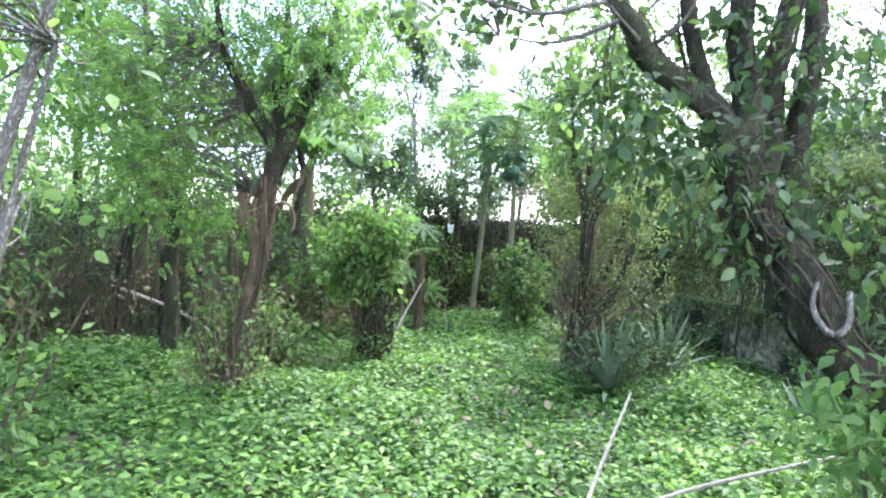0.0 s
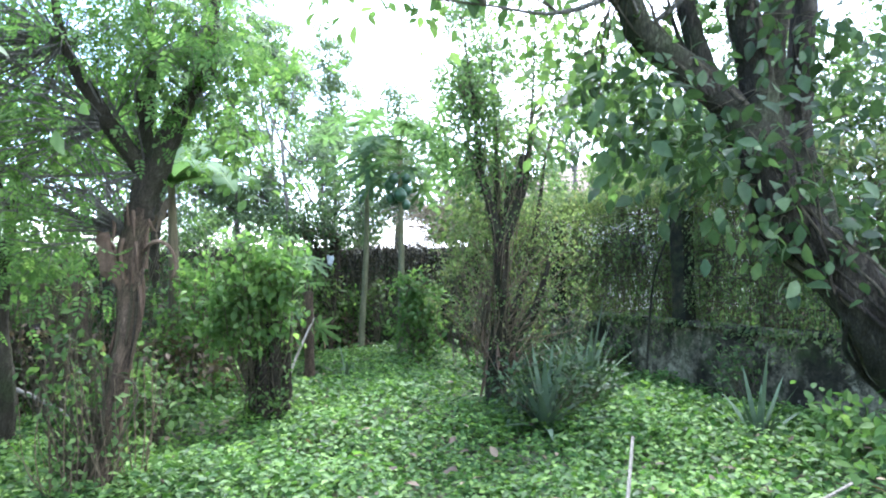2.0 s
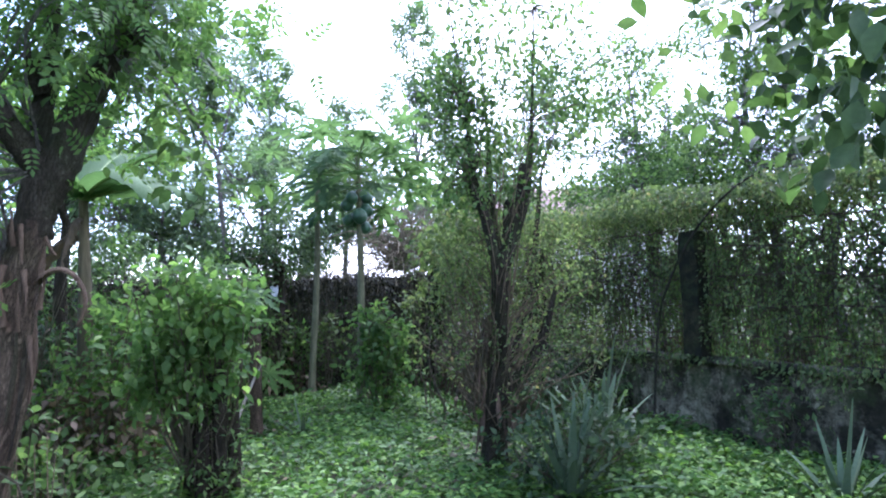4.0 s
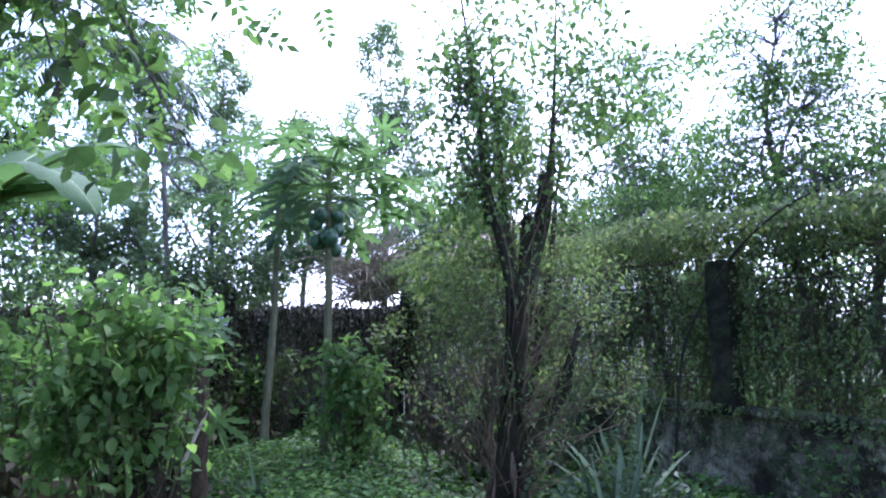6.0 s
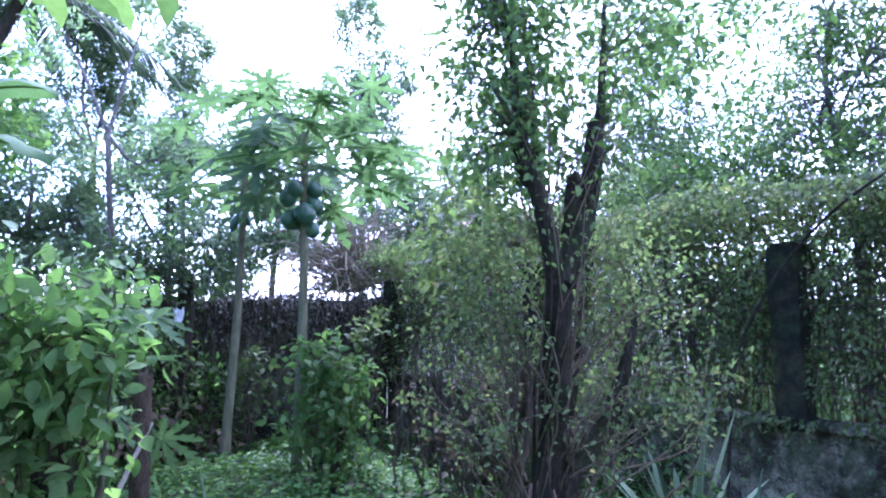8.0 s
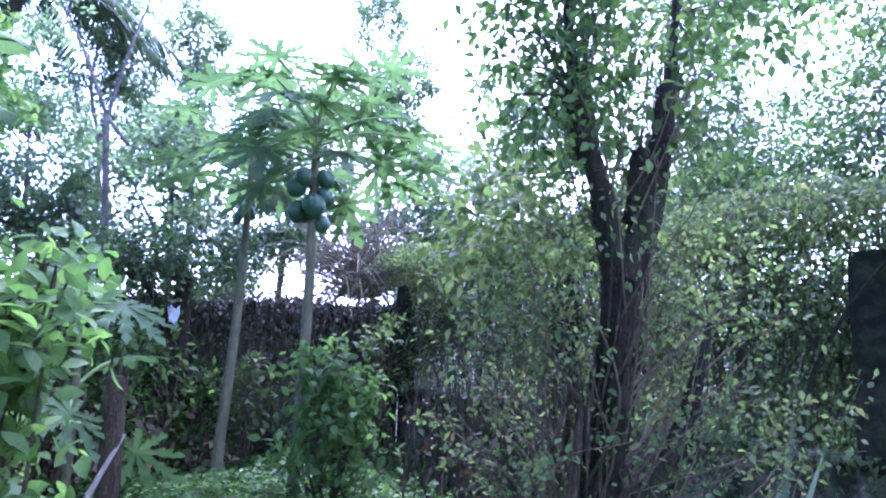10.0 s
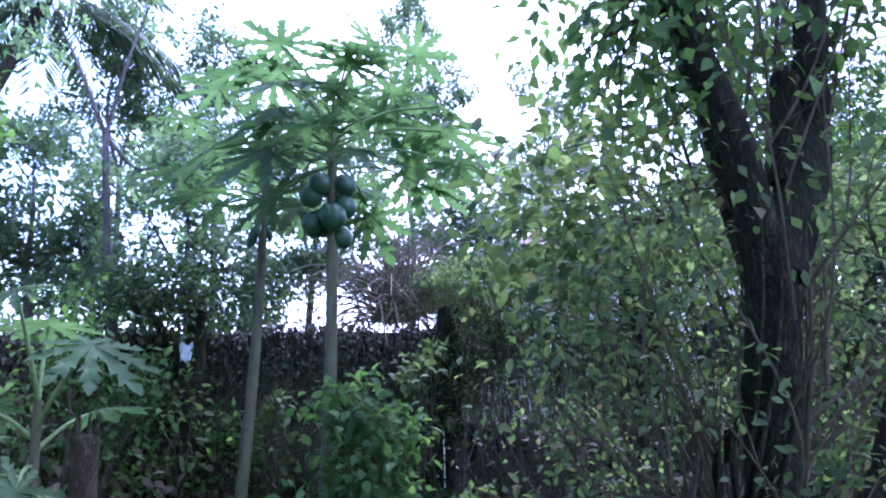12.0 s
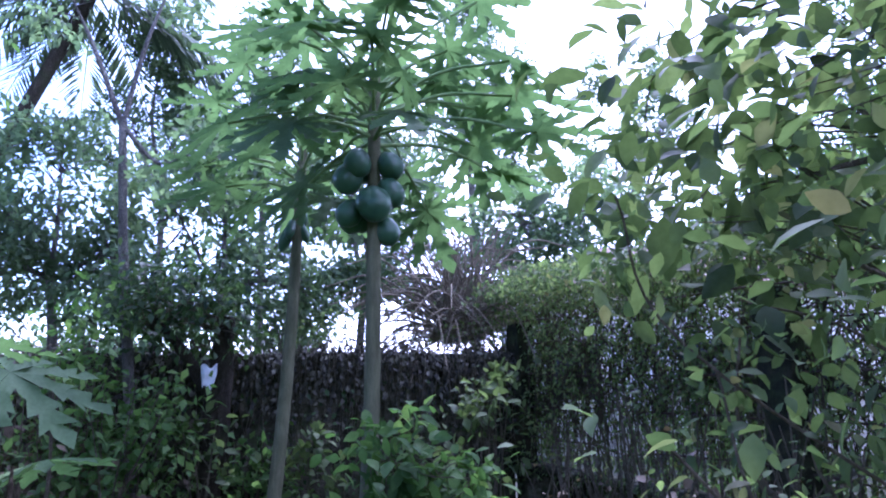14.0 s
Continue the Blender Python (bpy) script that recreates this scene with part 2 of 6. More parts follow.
class Geo:
    """Gathers vertices and quads into one mesh."""

    def __init__(self):
        self.v, self.f, self.count = [], [], 0

    def add(self, v, f):
        self.v.append(np.asarray(v, float))
        self.f.append(np.asarray(f, int) + self.count)
        self.count += len(v)
        return self

    def mesh(self, name, smooth=True):
        return raw_mesh(name, np.concatenate(self.v), np.concatenate(self.f), smooth)


def raw_mesh(name, v, f, smooth=True):
    me = bpy.data.meshes.new(name)
    n, k = f.shape
    me.vertices.add(len(v))
    me.vertices.foreach_set("co", np.ascontiguousarray(v, dtype=np.float32).ravel())
    me.loops.add(n * k)
    me.loops.foreach_set("vertex_index", np.ascontiguousarray(f, dtype=np.int32).ravel())
    me.polygons.add(n)
    me.polygons.foreach_set("loop_start", np.arange(0, n * k, k, dtype=np.int32))
    me.polygons.foreach_set("use_smooth", np.full(n, smooth))
    me.update(calc_edges=True)
    return me


def part(name, data, material, parent=None, label="", kind=""):
    """One mesh object under a thing or a part; data is a Geo, a bmesh or a mesh."""
    if isinstance(data, Geo):
        data = data.mesh(name)
    elif isinstance(data, bmesh.types.BMesh):
        bm, data = data, bpy.data.meshes.new(name)
        bm.to_mesh(data)
        bm.free()
    if not data.materials:
        data.materials.append(material)
    ob = new(name, data)
    if parent:
        ob.parent = parent
    return tagged(ob, label=label, kind=kind)


def thing(name, label, category, at=(0, 0, 0), turn=0.0, group="", kind=""):
    ob = new(name)
    ob.matrix_basis = pose(*at, 0, 0, turn)
    return tagged(ob, label, category, group, kind)


def smooth_line(points, steps=6):
    """A Catmull-Rom line through the points."""
    p = np.array(points, float)
    p = np.vstack([2 * p[0] - p[1], p, 2 * p[-1] - p[-2]])
    out = []
    for i in range(1, len(p) - 2):
        for s in np.arange(steps) / steps:
            a, b, c, d = p[i - 1:i + 3]
            out.append(0.5 * (2 * b + (c - a) * s + (2 * a - 5 * b + 4 * c - d) * s ** 2 + (3 * b - a - 3 * c + d) * s ** 3))
    out.append(p[-2])
    return np.array(out)


def tube(geo, line, radii, sides=8, rough=0.0):
    """A tapered limb along the line; rough gives it lumps."""
    line = np.asarray(line, float)
    r = np.interp(np.linspace(0, 1, len(line)), np.linspace(0, 1, len(radii)), radii)
    tang = np.gradient(line, axis=0)
    tang /= np.linalg.norm(tang, axis=1, keepdims=True) + 1e-9
    ref = np.where(np.abs(tang[:, 2:3]) > 0.9, np.array([[1.0, 0, 0]]), np.array([[0, 0, 1.0]]))
    if np.abs(tang[:, 2]).mean() > 0.6:
        ref = np.tile([[1.0, 0.05, 0]], (len(line), 1))
    else:
        ref = np.tile([[0.05, 0.03, 1.0]], (len(line), 1))
    u = np.cross(tang, ref)
    u /= np.linalg.norm(u, axis=1, keepdims=True) + 1e-9
    w = np.cross(tang, u)
    ang = np.linspace(0, 2 * np.pi, sides, endpoint=False)
    rr = r[:, None] * np.ones((1, sides))
    if rough:
        ph = rng.uniform(0, 6.28, 3)
        s = np.arange(len(line))[:, None] * 0.7
        rr = rr * (1 + rough * (0.6 * np.sin(3 * ang[None] + ph[0] + s * 0.35) + 0.4 * np.sin(5 * ang[None] + ph[1] - s * 0.5) + rng.normal(0, 0.35, rr.shape)))
    ring = line[:, None] + rr[..., None] * (np.cos(ang)[None, :, None] * u[:, None] + np.sin(ang)[None, :, None] * w[:, None])
    n, k = len(line), sides
    i, j = np.meshgrid(np.arange(n - 1), np.arange(k), indexing="ij")
    a = i * k + j
    b = i * k + (j + 1) % k
    geo.add(ring.reshape(-1, 3), np.stack([a, b, b + k, a + k], -1).reshape(-1, 4))
    return geo


def limb(points, radii, sides=10, rough=0.12, steps=7):
    return tube(Geo(), smooth_line(points, steps), radii, sides, rough)


def box(geo, x0, x1, y0, y1, z0, z1):
    v = [(x, y, z) for x in (x0, x1) for y in (y0, y1) for z in (z0, z1)]
    return geo.add(v, [(0, 1, 3, 2), (4, 6, 7, 5), (0, 4, 5, 1), (2, 3, 7, 6), (0, 2, 6, 4), (1, 5, 7, 3)])


# leaf outlines: x along the blade, y across, z off the blade
T_SMALL = (np.array([(0, 0, 0), (0.42, 0.27, 0.07), (1, 0, -0.1), (0.42, -0.27, 0.07), (0.5, 0, 0)]),
           np.array([(0, 4, 1, 1), (4, 2, 1, 1), (0, 3, 4, 4), (3, 2, 4, 4)])[:, :3])
T_OVATE = (np.array([(0, 0, 0), (0.16, 0.17, 0.03), (0.42, 0.29, 0.06), (0.74, 0.19, 0.02), (1, 0, -0.12), (0.74, -0.19, 0.02), (0.42, -0.29, 0.06), (0.16, -0.17, 0.03), (0.42, 0, 0.0), (0.74, 0, -0.04)]),
           np.array([(0, 8, 2, 1), (8, 9, 3, 2), (9, 4, 4, 3), (0, 7, 6, 8), (8, 6, 5, 9), (9, 5, 5, 4)]))


def _tri(faces):
    out = []
    for q in faces:
        q = list(dict.fromkeys(q))
        out += [q[:3]] + ([[q[0], q[2], q[3]]] if len(q) == 4 else [])
    return np.array(out)


T_OVATE = (T_OVATE[0], _tri(T_OVATE[1]))


def _pinnate(pairs=4):
    """A spray: a stalk with pairs of leaflets and one at the tip."""
    v, f = [], []
    def leaflet(at, way, size):
        d = np.array([math.cos(way), math.sin(way), -0.12])
        s = np.array([-math.sin(way), math.cos(way), 0.0])
        k = len(v)
        p = np.array([at, 0, -0.12 * at * at])
        v.extend([p, p + size * (0.45 * d + 0.25 * s), p + size * d, p + size * (0.45 * d - 0.25 * s)])
        f.extend([(k, k + 1, k + 2), (k, k + 2, k + 3)])
    for i in range(pairs):
        x = 0.2 + 0.65 * i / (pairs - 1)
        for sgn in (1, -1):
            leaflet(x, sgn * 1.05, 0.36 - 0.03 * i)
    leaflet(0.95, 0, 0.36)
    return np.array(v), np.array(f)


T_SPRAY = _pinnate()


def unit(a):
    return a / (np.linalg.norm(a, axis=-1, keepdims=True) + 1e-9)


def leaves(name, p, d, nrm, size, template):
    """One mesh of many leaves: their bases, ways, face normals and lengths."""
    tv, tf = template
    d = unit(d)
    w = unit(np.cross(nrm, d))
    nn = np.cross(d, w)
    v = p[:, None] + size[:, None, None] * (tv[None, :, :1] * d[:, None] + tv[None, :, 1:2] * w[:, None] + tv[None, :, 2:] * nn[:, None])
    f = tf[None] + (np.arange(len(p)) * len(tv))[:, None, None]
    return raw_mesh(name, v.reshape(-1, 3), f.reshape(-1, tf.shape[1]))


def scatter(blobs, count, clump=0.16, per=26, droop=0.25, shell=0.35):
    """Leaf bases and ways in clumps that fill the blobs (x, y, z, rx, ry, rz, weight); also the clumps' middles."""
    b = np.array(blobs, float)
    m = max(3, int(count / per))
    pick = rng.choice(len(b), m, p=b[:, 6] / b[:, 6].sum())
    q = unit(rng.normal(size=(m, 3))) * (rng.uniform(shell, 1, m) ** 0.5)[:, None]
    mid = b[pick, :3] + q * b[pick, 3:6]
    own = rng.choice(m, count, p=(lambda k: k / k.sum())(rng.uniform(0.3, 1.7, m)))
    p = mid[own] + rng.normal(size=(count, 3)) * clump * np.array([1, 1, 0.75])
    out = unit(q)[own]
    d = unit(rng.normal(size=(count, 3)) * 0.75 + out * 0.6 + np.array([0, 0, -droop]))
    nrm = unit(rng.normal(size=(count, 3)) * 0.55 + np.array([0, 0, 0.9]) + out * 0.25)
    return p, d, nrm, mid


def crown(parent, blobs, count, size, template, material, roots=None, clump=0.16, per=26, droop=0.25, name="crown", label="", twig=M_TWIG, twig_r=0.007, lean=0.2, twig_count=420):
    """The foliage of a tree, with twigs from the nearest of the roots out to its clumps."""
    p, d, nrm, mid = scatter(blobs, count, clump, per, droop)
    s = rng.uniform(size[0], size[1], count)
    me = leaves(name, p, d, nrm, s, template)
    part(name, me, material, parent, label, "stuff")
    if roots is not None:
        geo = Geo()
        r = np.array(roots, float)
        for c in mid[:twig_count]:
            k = r[np.argmin(np.linalg.norm(r - c, axis=1) + rng.uniform(0, 0.6, len(r)))]
            ln = np.linalg.norm(c - k)
            bend = rng.normal(size=3) * ln * 0.12 + np.array([0, 0, lean * ln * 0.5])
            tube(geo, smooth_line([k, (k + c) / 2 + bend, c], 4), [twig_r * (0.6 + ln), twig_r * 0.4], 4)
        part("brushwood", geo, twig, parent, kind="stuff")


# ---------------------------------------------------------------- ground
def ground_height(x, y):
    return 0.03 * np.sin(0.9 * x + 1.3) * np.cos(0.7 * y) + 0.02 * np.sin(2.1 * x - 1.7 * y)


def build_ground():
    xs = np.concatenate([[-900, -200, -60, -25, -14], np.linspace(-8, 8, 65), [14, 25, 60, 200, 900]])
    ys = np.concatenate([[-900, -200, -60, -20, -8], np.linspace(-3, 18, 85), [25, 40, 80, 250, 900]])
    gx, gy = np.meshgrid(xs, ys, indexing="ij")
    v = np.stack([gx, gy, ground_height(gx, gy)], -1).reshape(-1, 3)
    i, j = np.meshgrid(np.arange(len(xs) - 1), np.arange(len(ys) - 1), indexing="ij")
    a = i * len(ys) + j
    f = np.stack([a, a + len(ys), a + len(ys) + 1, a + 1], -1).reshape(-1, 4)
    g = part("ground", raw_mesh("ground", v, f), M_SOIL)
    tagged(g, "dark damp soil and leaf litter under creeping weeds", "ground", kind="structure")


def build_ground_cover():
    """Low weeds: small plants of a few spreading leaves each, in uneven patches."""
    def plants(n, x0, x1, y0, y1, per, size, hi, beyond=False):
        x, y = rng.uniform(x0, x1, n), rng.uniform(y0, y1, n)
        lump = np.sin(1.7 * x + 0.6 * y) * np.cos(1.3 * y - 0.5 * x) + 0.6 * np.sin(4.1 * x) * np.sin(3.7 * y)
        keep = (rng.uniform(-1.9, 1.2, n) < lump + 0.9) & ((x > 4.05 - 0.19 * (y - 7.4)) if beyond else (x < 3.8 - 0.19 * (y - 7.4))) & (y < 12.4)
        x, y, lump = x[keep], y[keep], lump[keep]
        n = len(x)
        h = hi * (0.55 + 0.3 * np.clip(lump, -1, 1)) * rng.uniform(0.5, 1.35, n)
        k = np.repeat(np.arange(n), per)
        a = rng.uniform(0, 6.283, n)[k] + np.tile(np.arange(per) * 2.4, n)
        lift = rng.uniform(0.25, 1.0, n * per)
        p = np.stack([x[k], y[k], ground_height(x, y)[k] + h[k] * lift], 1)
        p[:, :2] += rng.normal(0, 0.025, (n * per, 2))
        d = np.stack([np.cos(a), np.sin(a), rng.uniform(-0.45, 0.35, n * per)], 1)
        nrm = np.array([0, 0, 1]) + rng.normal(0, 0.5, (n * per, 3))
        return p, d, nrm, rng.uniform(*size, n * per)
    a = plants(23000, -4.5, 4.4, 1.0, 6.5, 6, (0.035, 0.082), 0.27)
    b = plants(17000, -6.5, 4.4, 6.5, 12.4, 6, (0.038, 0.085), 0.26)
    c = plants(6000, -6.5, 5.0, -2.0, 1.0, 5, (0.04, 0.08), 0.18)
    d = plants(2600, -9, -4.5, 1.0, 9, 5, (0.05, 0.09), 0.22)
    e = plants(7000, 3.2, 10.0, 1.0, 12.4, 5, (0.06, 0.13), 0.45, True)
    f = plants(3600, -10, 5.0, -6.5, -2.0, 4, (0.06, 0.12), 0.22)
    h = plants(4200, -13, -6.5, -2.0, 12.4, 4, (0.06, 0.13), 0.25)
    p, w, nrm, s = (np.concatenate(q) for q in zip(a, b, c, d, e, f, h))
    ob = part("ground_cover", leaves("ground_cover", p, w, nrm, s, T_SMALL), M_GROUND_LEAF)
    tagged(ob, "carpet of bright green creeping weeds over the yard", "ground cover", kind="stuff")
    # fallen dry leaves lying among the weeds
    n = 900
    p = np.stack([rng.uniform(-5, 3.6, n), rng.uniform(0.5, 12, n), rng.uniform(0.03, 0.14, n)], 1)
    ob = part("fallen_leaves", leaves("fallen_leaves", p, rng.normal(size=(n, 3)) * [1, 1, 0.3], rng.normal(size=(n, 3)) * 0.4 + [0, 0, 1], rng.uniform(0.05, 0.11, n), T_OVATE), M_LEAF_DRY)
    tagged(ob, "scattered brown dry leaves fallen among the weeds", "fallen leaves", kind="stuff")


build_ground()

# ---------------------------------------------------------------- walls and fence
FENCE_A, FENCE_B = np.array([2.8, 12.45]), np.array([4.75, 2.2])   # low wall line
FENCE_DIR = (FENCE_B - FENCE_A) / np.linalg.norm(FENCE_B - FENCE_A)
FENCE_OUT = np.array([-FENCE_DIR[1], FENCE_DIR[0]])
FENCE_TURN = math.degrees(math.atan2(FENCE_DIR[1], FENCE_DIR[0]))


def fence_xy(s, off=0.0):
    return FENCE_A + FENCE_DIR * s + FENCE_OUT * off


def wall_block(name, length, thick, height, material, at, turn, label, cap=0.03, lump=0.012):
    """A rendered wall with an uneven face and a worn top."""
    nx, nz = int(length / 0.22), int(height / 0.12)
    geo = Geo()
    xs, zs = np.linspace(0, length, nx + 1), np.linspace(-0.15, height, nz + 1)
    for side in (-1, 1):
        gx, gz = np.meshgrid(xs, zs, indexing="ij")
        y = side * (thick / 2 + rng.normal(0, lump * 0.3, gx.shape) + lump * np.sin(gx * 2.3) * np.sin(gz * 5))
        z = gz + (gz > height - 0.01) * rng.normal(0, 0.012, gx.shape)
        v = np.stack([gx, y, z], -1).reshape(-1, 3)
        i, j = np.meshgrid(np.arange(nx), np.arange(nz), indexing="ij")
        a = i * (nz + 1) + j
        f = np.stack([a, a + nz + 1, a + nz + 2, a + 1], -1).reshape(-1, 4)
        geo.add(v, f if side < 0 else f[:, ::-1])
    ob = part(name, geo, material)
    ob.matrix_basis = pose(*at, 0, 0, turn)
    tagged(ob, label, "wall", kind="structure")
    g = Geo()
    n = max(6, int(length / 0.3))
    xs = np.linspace(-0.01, length + 0.01, n + 1)
    half = thick / 2 + cap
    ring = np.array([(-half, 0), (half, 0), (half, 0.05), (half * 0.9, 0.065), (-half * 0.9, 0.065), (-half, 0.05)])
    v = np.stack([np.repeat(xs, 6), np.tile(ring[:, 0], n + 1) + rng.normal(0, 0.006, 6 * (n + 1)), height - 0.02 + np.tile(ring[:, 1], n + 1) + rng.normal(0, 0.006, 6 * (n + 1))], 1)
    f = [(i * 6 + j, i * 6 + (j + 1) % 6, i * 6 + 6 + (j + 1) % 6, i * 6 + 6 + j) for i in range(n) for j in range(6)]
    f += [(0, 1, 2, 5), (5, 2, 3, 4), (n * 6, n * 6 + 5, n * 6 + 2, n * 6 + 1), (n * 6 + 5, n * 6 + 4, n * 6 + 3, n * 6 + 2)]
    part("coping", g.add(v, f), material, ob)
    return ob


wall_block("wall_east", 14.2, 0.16, 0.72, M_CONCRETE, (*FENCE_A, 0), FENCE_TURN, "low grey concrete wall blotched with black mould")
wall_block("wall_north", 10.6, 0.16, 1.68, M_CONCRETE_DARK, (2.72, 12.55, 0), 180, "tall blackened concrete wall hung with dead creeper")


def build_fence():
    fence = thing("fence", "mesh fence with concrete posts set on the low wall", "fence")
    post = None
    for s in (0.05, 2.7, 5.2, 7.75, 10.3, 12.9):
        x, y = fence_xy(s, -0.03)
        if post is None:
            bm = bmesh.new()
            bmesh.ops.create_cube(bm, size=1, matrix=Matrix.Translation((0, 0, 0.64)) @ Matrix.Diagonal((0.2, 0.16, 1.28, 1)))
            bmesh.ops.subdivide_edges(bm, edges=[e for e in bm.edges if abs((e.verts[0].co - e.verts[1].co).z) > 1], cuts=7)
            for vert in bm.verts:
                vert.co += Vector(rng.normal(0, 0.006, 3))
            bmesh.ops.bevel(bm, geom=list(bm.edges), offset=0.008, segments=1, affect='EDGES')
            post = part("post", bm, M_POST, fence)
        else:
            post = part("post", post.data, M_POST, fence)
        post.matrix_basis = pose(x, y, 0.7, 0, 0, FENCE_TURN + 180)
    for z in (0.98, 1.25, 1.52, 1.79, 2.0, 2.34):
        line = [(*fence_xy(s, -0.02), z + rng.normal(0, 0.012)) for s in np.linspace(-0.1, 14, 40)]
        part("wire", tube(Geo(), line, [0.006, 0.006], 5), M_WIRE, fence)
    # upright strands of the mesh
    g = Geo()
    for s in np.arange(0, 14, 0.16):
        x, y = fence_xy(s, -0.02)
        tube(g, [(x, y, 0.74), (x + rng.normal(0, 0.01), y, 1.5), (x, y, 2.34)], [0.003, 0.003], 4)
    part("mesh", g, M_WIRE, fence, "rusty wire mesh", "stuff")


build_fence()


def build_fence_vine():
    """Creepers over the mesh: a thick fringe along the top, thinner curtains below."""
    vine = thing("fence_vine", "leafy creeper with dry stems grown over a mesh fence", "vine", kind="stuff")
    n = 150000
    s, z = rng.uniform(-0.3, 13.6, n), 0.72 + 1.7 * rng.beta(1.25, 0.95, n)
    dens = 0.6 + 0.3 * np.sin(2.9 * s + 1.5 * z) * np.sin(2.2 * z - 0.9 * s) + 0.2 * np.sin(9 * s + 3 * z) * np.sin(7 * z)
    dens = dens + 0.3 * np.sin(31 * s + 2.2 * np.sin(2.5 * z + 3 * s)) - 0.1   # hanging strings with gaps between
    keep = rng.uniform(0, 1, n) < np.where(z > 2.02, 0.85, dens)
    s, z = s[keep], z[keep]
    n = len(s)
    z = z + 0.05 * np.sin(3 * s) * (z > 2.0)
    off = 0.1 + np.abs(rng.normal(0, 0.08, n)) - (0.2 + 0.08 * rng.uniform(0, 1, n)) * (rng.uniform(0, 1, n) < 0.42) * ((np.abs((s - 5.2 + 1.275) % 2.55 - 1.275) > 0.13) | (z > 1.97)) - (z > 2.2) * np.abs(rng.normal(0.05, 0.16, n))
    xy = FENCE_A[None] + FENCE_DIR[None] * s[:, None] + FENCE_OUT[None] * off[:, None]
    p = np.column_stack([xy, z])
    face = -FENCE_OUT * np.where(off < 0.02, 1, -1)[:, None]
    d = np.column_stack([face * 0.35, np.full(n, -0.6)]) + rng.normal(0, 0.55, (n, 3))
    nrm = np.column_stack([face * 0.8, np.full(n, 0.6)]) + rng.normal(0, 0.45, (n, 3))
    part("foliage", leaves("vine_foliage", p, d, nrm, rng.uniform(0.024, 0.052, n) * np.where(z > 2.18, 1.25, 1.0), T_SMALL), M_LEAF_VINE, vine, kind="stuff")
    g = Geo()
    for _ in range(2200):
        s0, z1 = rng.uniform(-0.2, 13.6), rng.uniform(1.5, 2.4)
        z0 = rng.uniform(0.6, 1.3)
        o = 0.09 + abs(rng.normal(0, 0.06))
        pts = [(*fence_xy(s0 + rng.normal(0, 0.05) * k, o + rng.normal(0, 0.03)), z0 + (z1 - z0) * k / 4) for k in range(5)]
        tube(g, smooth_line(pts, 3), [0.004, rng.uniform(0.002, 0.007)], 4)
    part("stem_mass", g, M_TWIG, vine, kind="stuff")
    n = 2000
    k = rng.integers(0, 34, n)
    s = rng.uniform(0, 13.5, 34)[k] + rng.normal(0, 0.13, n)
    z = 0.8 - np.abs(rng.normal(0, 1, n)) * rng.uniform(0.03, 0.2, 34)[k]
    p = np.column_stack([FENCE_A[None] + FENCE_DIR[None] * s[:, None] - FENCE_OUT[None] * (0.1 + np.abs(rng.normal(0, 0.05, n)))[:, None], np.clip(z, 0.06, 0.85)])
    part("trailing_foliage", leaves("trailing_foliage", p, rng.normal(0, 0.5, (n, 3)) + [-0.4, 0, -0.6], rng.normal(0, 0.4, (n, 3)) + [-0.7, 0, 0.7], rng.uniform(0.03, 0.07, n), T_SMALL), M_LEAF_VINE, vine, kind="stuff")


build_fence_vine()


def build_wall_creeper():
    """Dead creeper hanging over the top of the back wall."""
    creeper = thing("dead_creeper", "dark dead creeper hanging over the top of a wall", "vine", kind="stuff")
    g = Geo()
    for _ in range(560):
        x = 2.75 - 9.2 * rng.uniform(0, 1) ** 1.2
        top, drop = 1.66 + rng.uniform(0, 0.14), rng.uniform(0.2, 1.3)
        y = 12.55 - 0.1 - abs(rng.normal(0, 0.05))
        pts = [(x + rng.normal(0, 0.04), 12.58, top), (x, y, top - 0.03), (x + rng.normal(0, 0.05), y - 0.02, top - drop * 0.5), (x + rng.normal(0, 0.07), y + 0.02, top - drop)]
        tube(g, smooth_line(pts, 4), [rng.uniform(0.003, 0.008), 0.002], 4)
    part("stem_mass", g, M_TWIG, creeper, kind="stuff")
    n = 9000
    x = 2.8 - 9.4 * rng.uniform(0, 1, n)
    z = 1.74 - np.abs(rng.normal(0, 0.3, n))
    p = np.column_stack([x, 12.55 - 0.1 - np.abs(rng.normal(0, 0.06, n)), z])
    d = rng.normal(0, 0.5, (n, 3)) + [0, -0.3, -0.8]
    part("dry_foliage", leaves("dry_foliage", p, d, rng.normal(0, 0.5, (n, 3)) + [0, -1, 0.3], rng.uniform(0.03, 0.075, n), T_SMALL), M_LEAF_DEAD, creeper, kind="stuff")
    n = 2600
    x = 2.8 - 9.4 * rng.uniform(0, 1, n)
    p = np.column_stack([x, 12.45 - np.abs(rng.normal(0, 0.1, n)), 1.5 * rng.beta(1, 1.6, n)])
    part("green_foliage", leaves("green_foliage", p, rng.normal(0, 0.5, (n, 3)) + [0, -0.3, -0.6], rng.normal(0, 0.5, (n, 3)) + [0, -1, 0.5], rng.uniform(0.03, 0.08, n), T_SMALL), M_LEAF_DARK, creeper, kind="stuff")


build_wall_creeper()


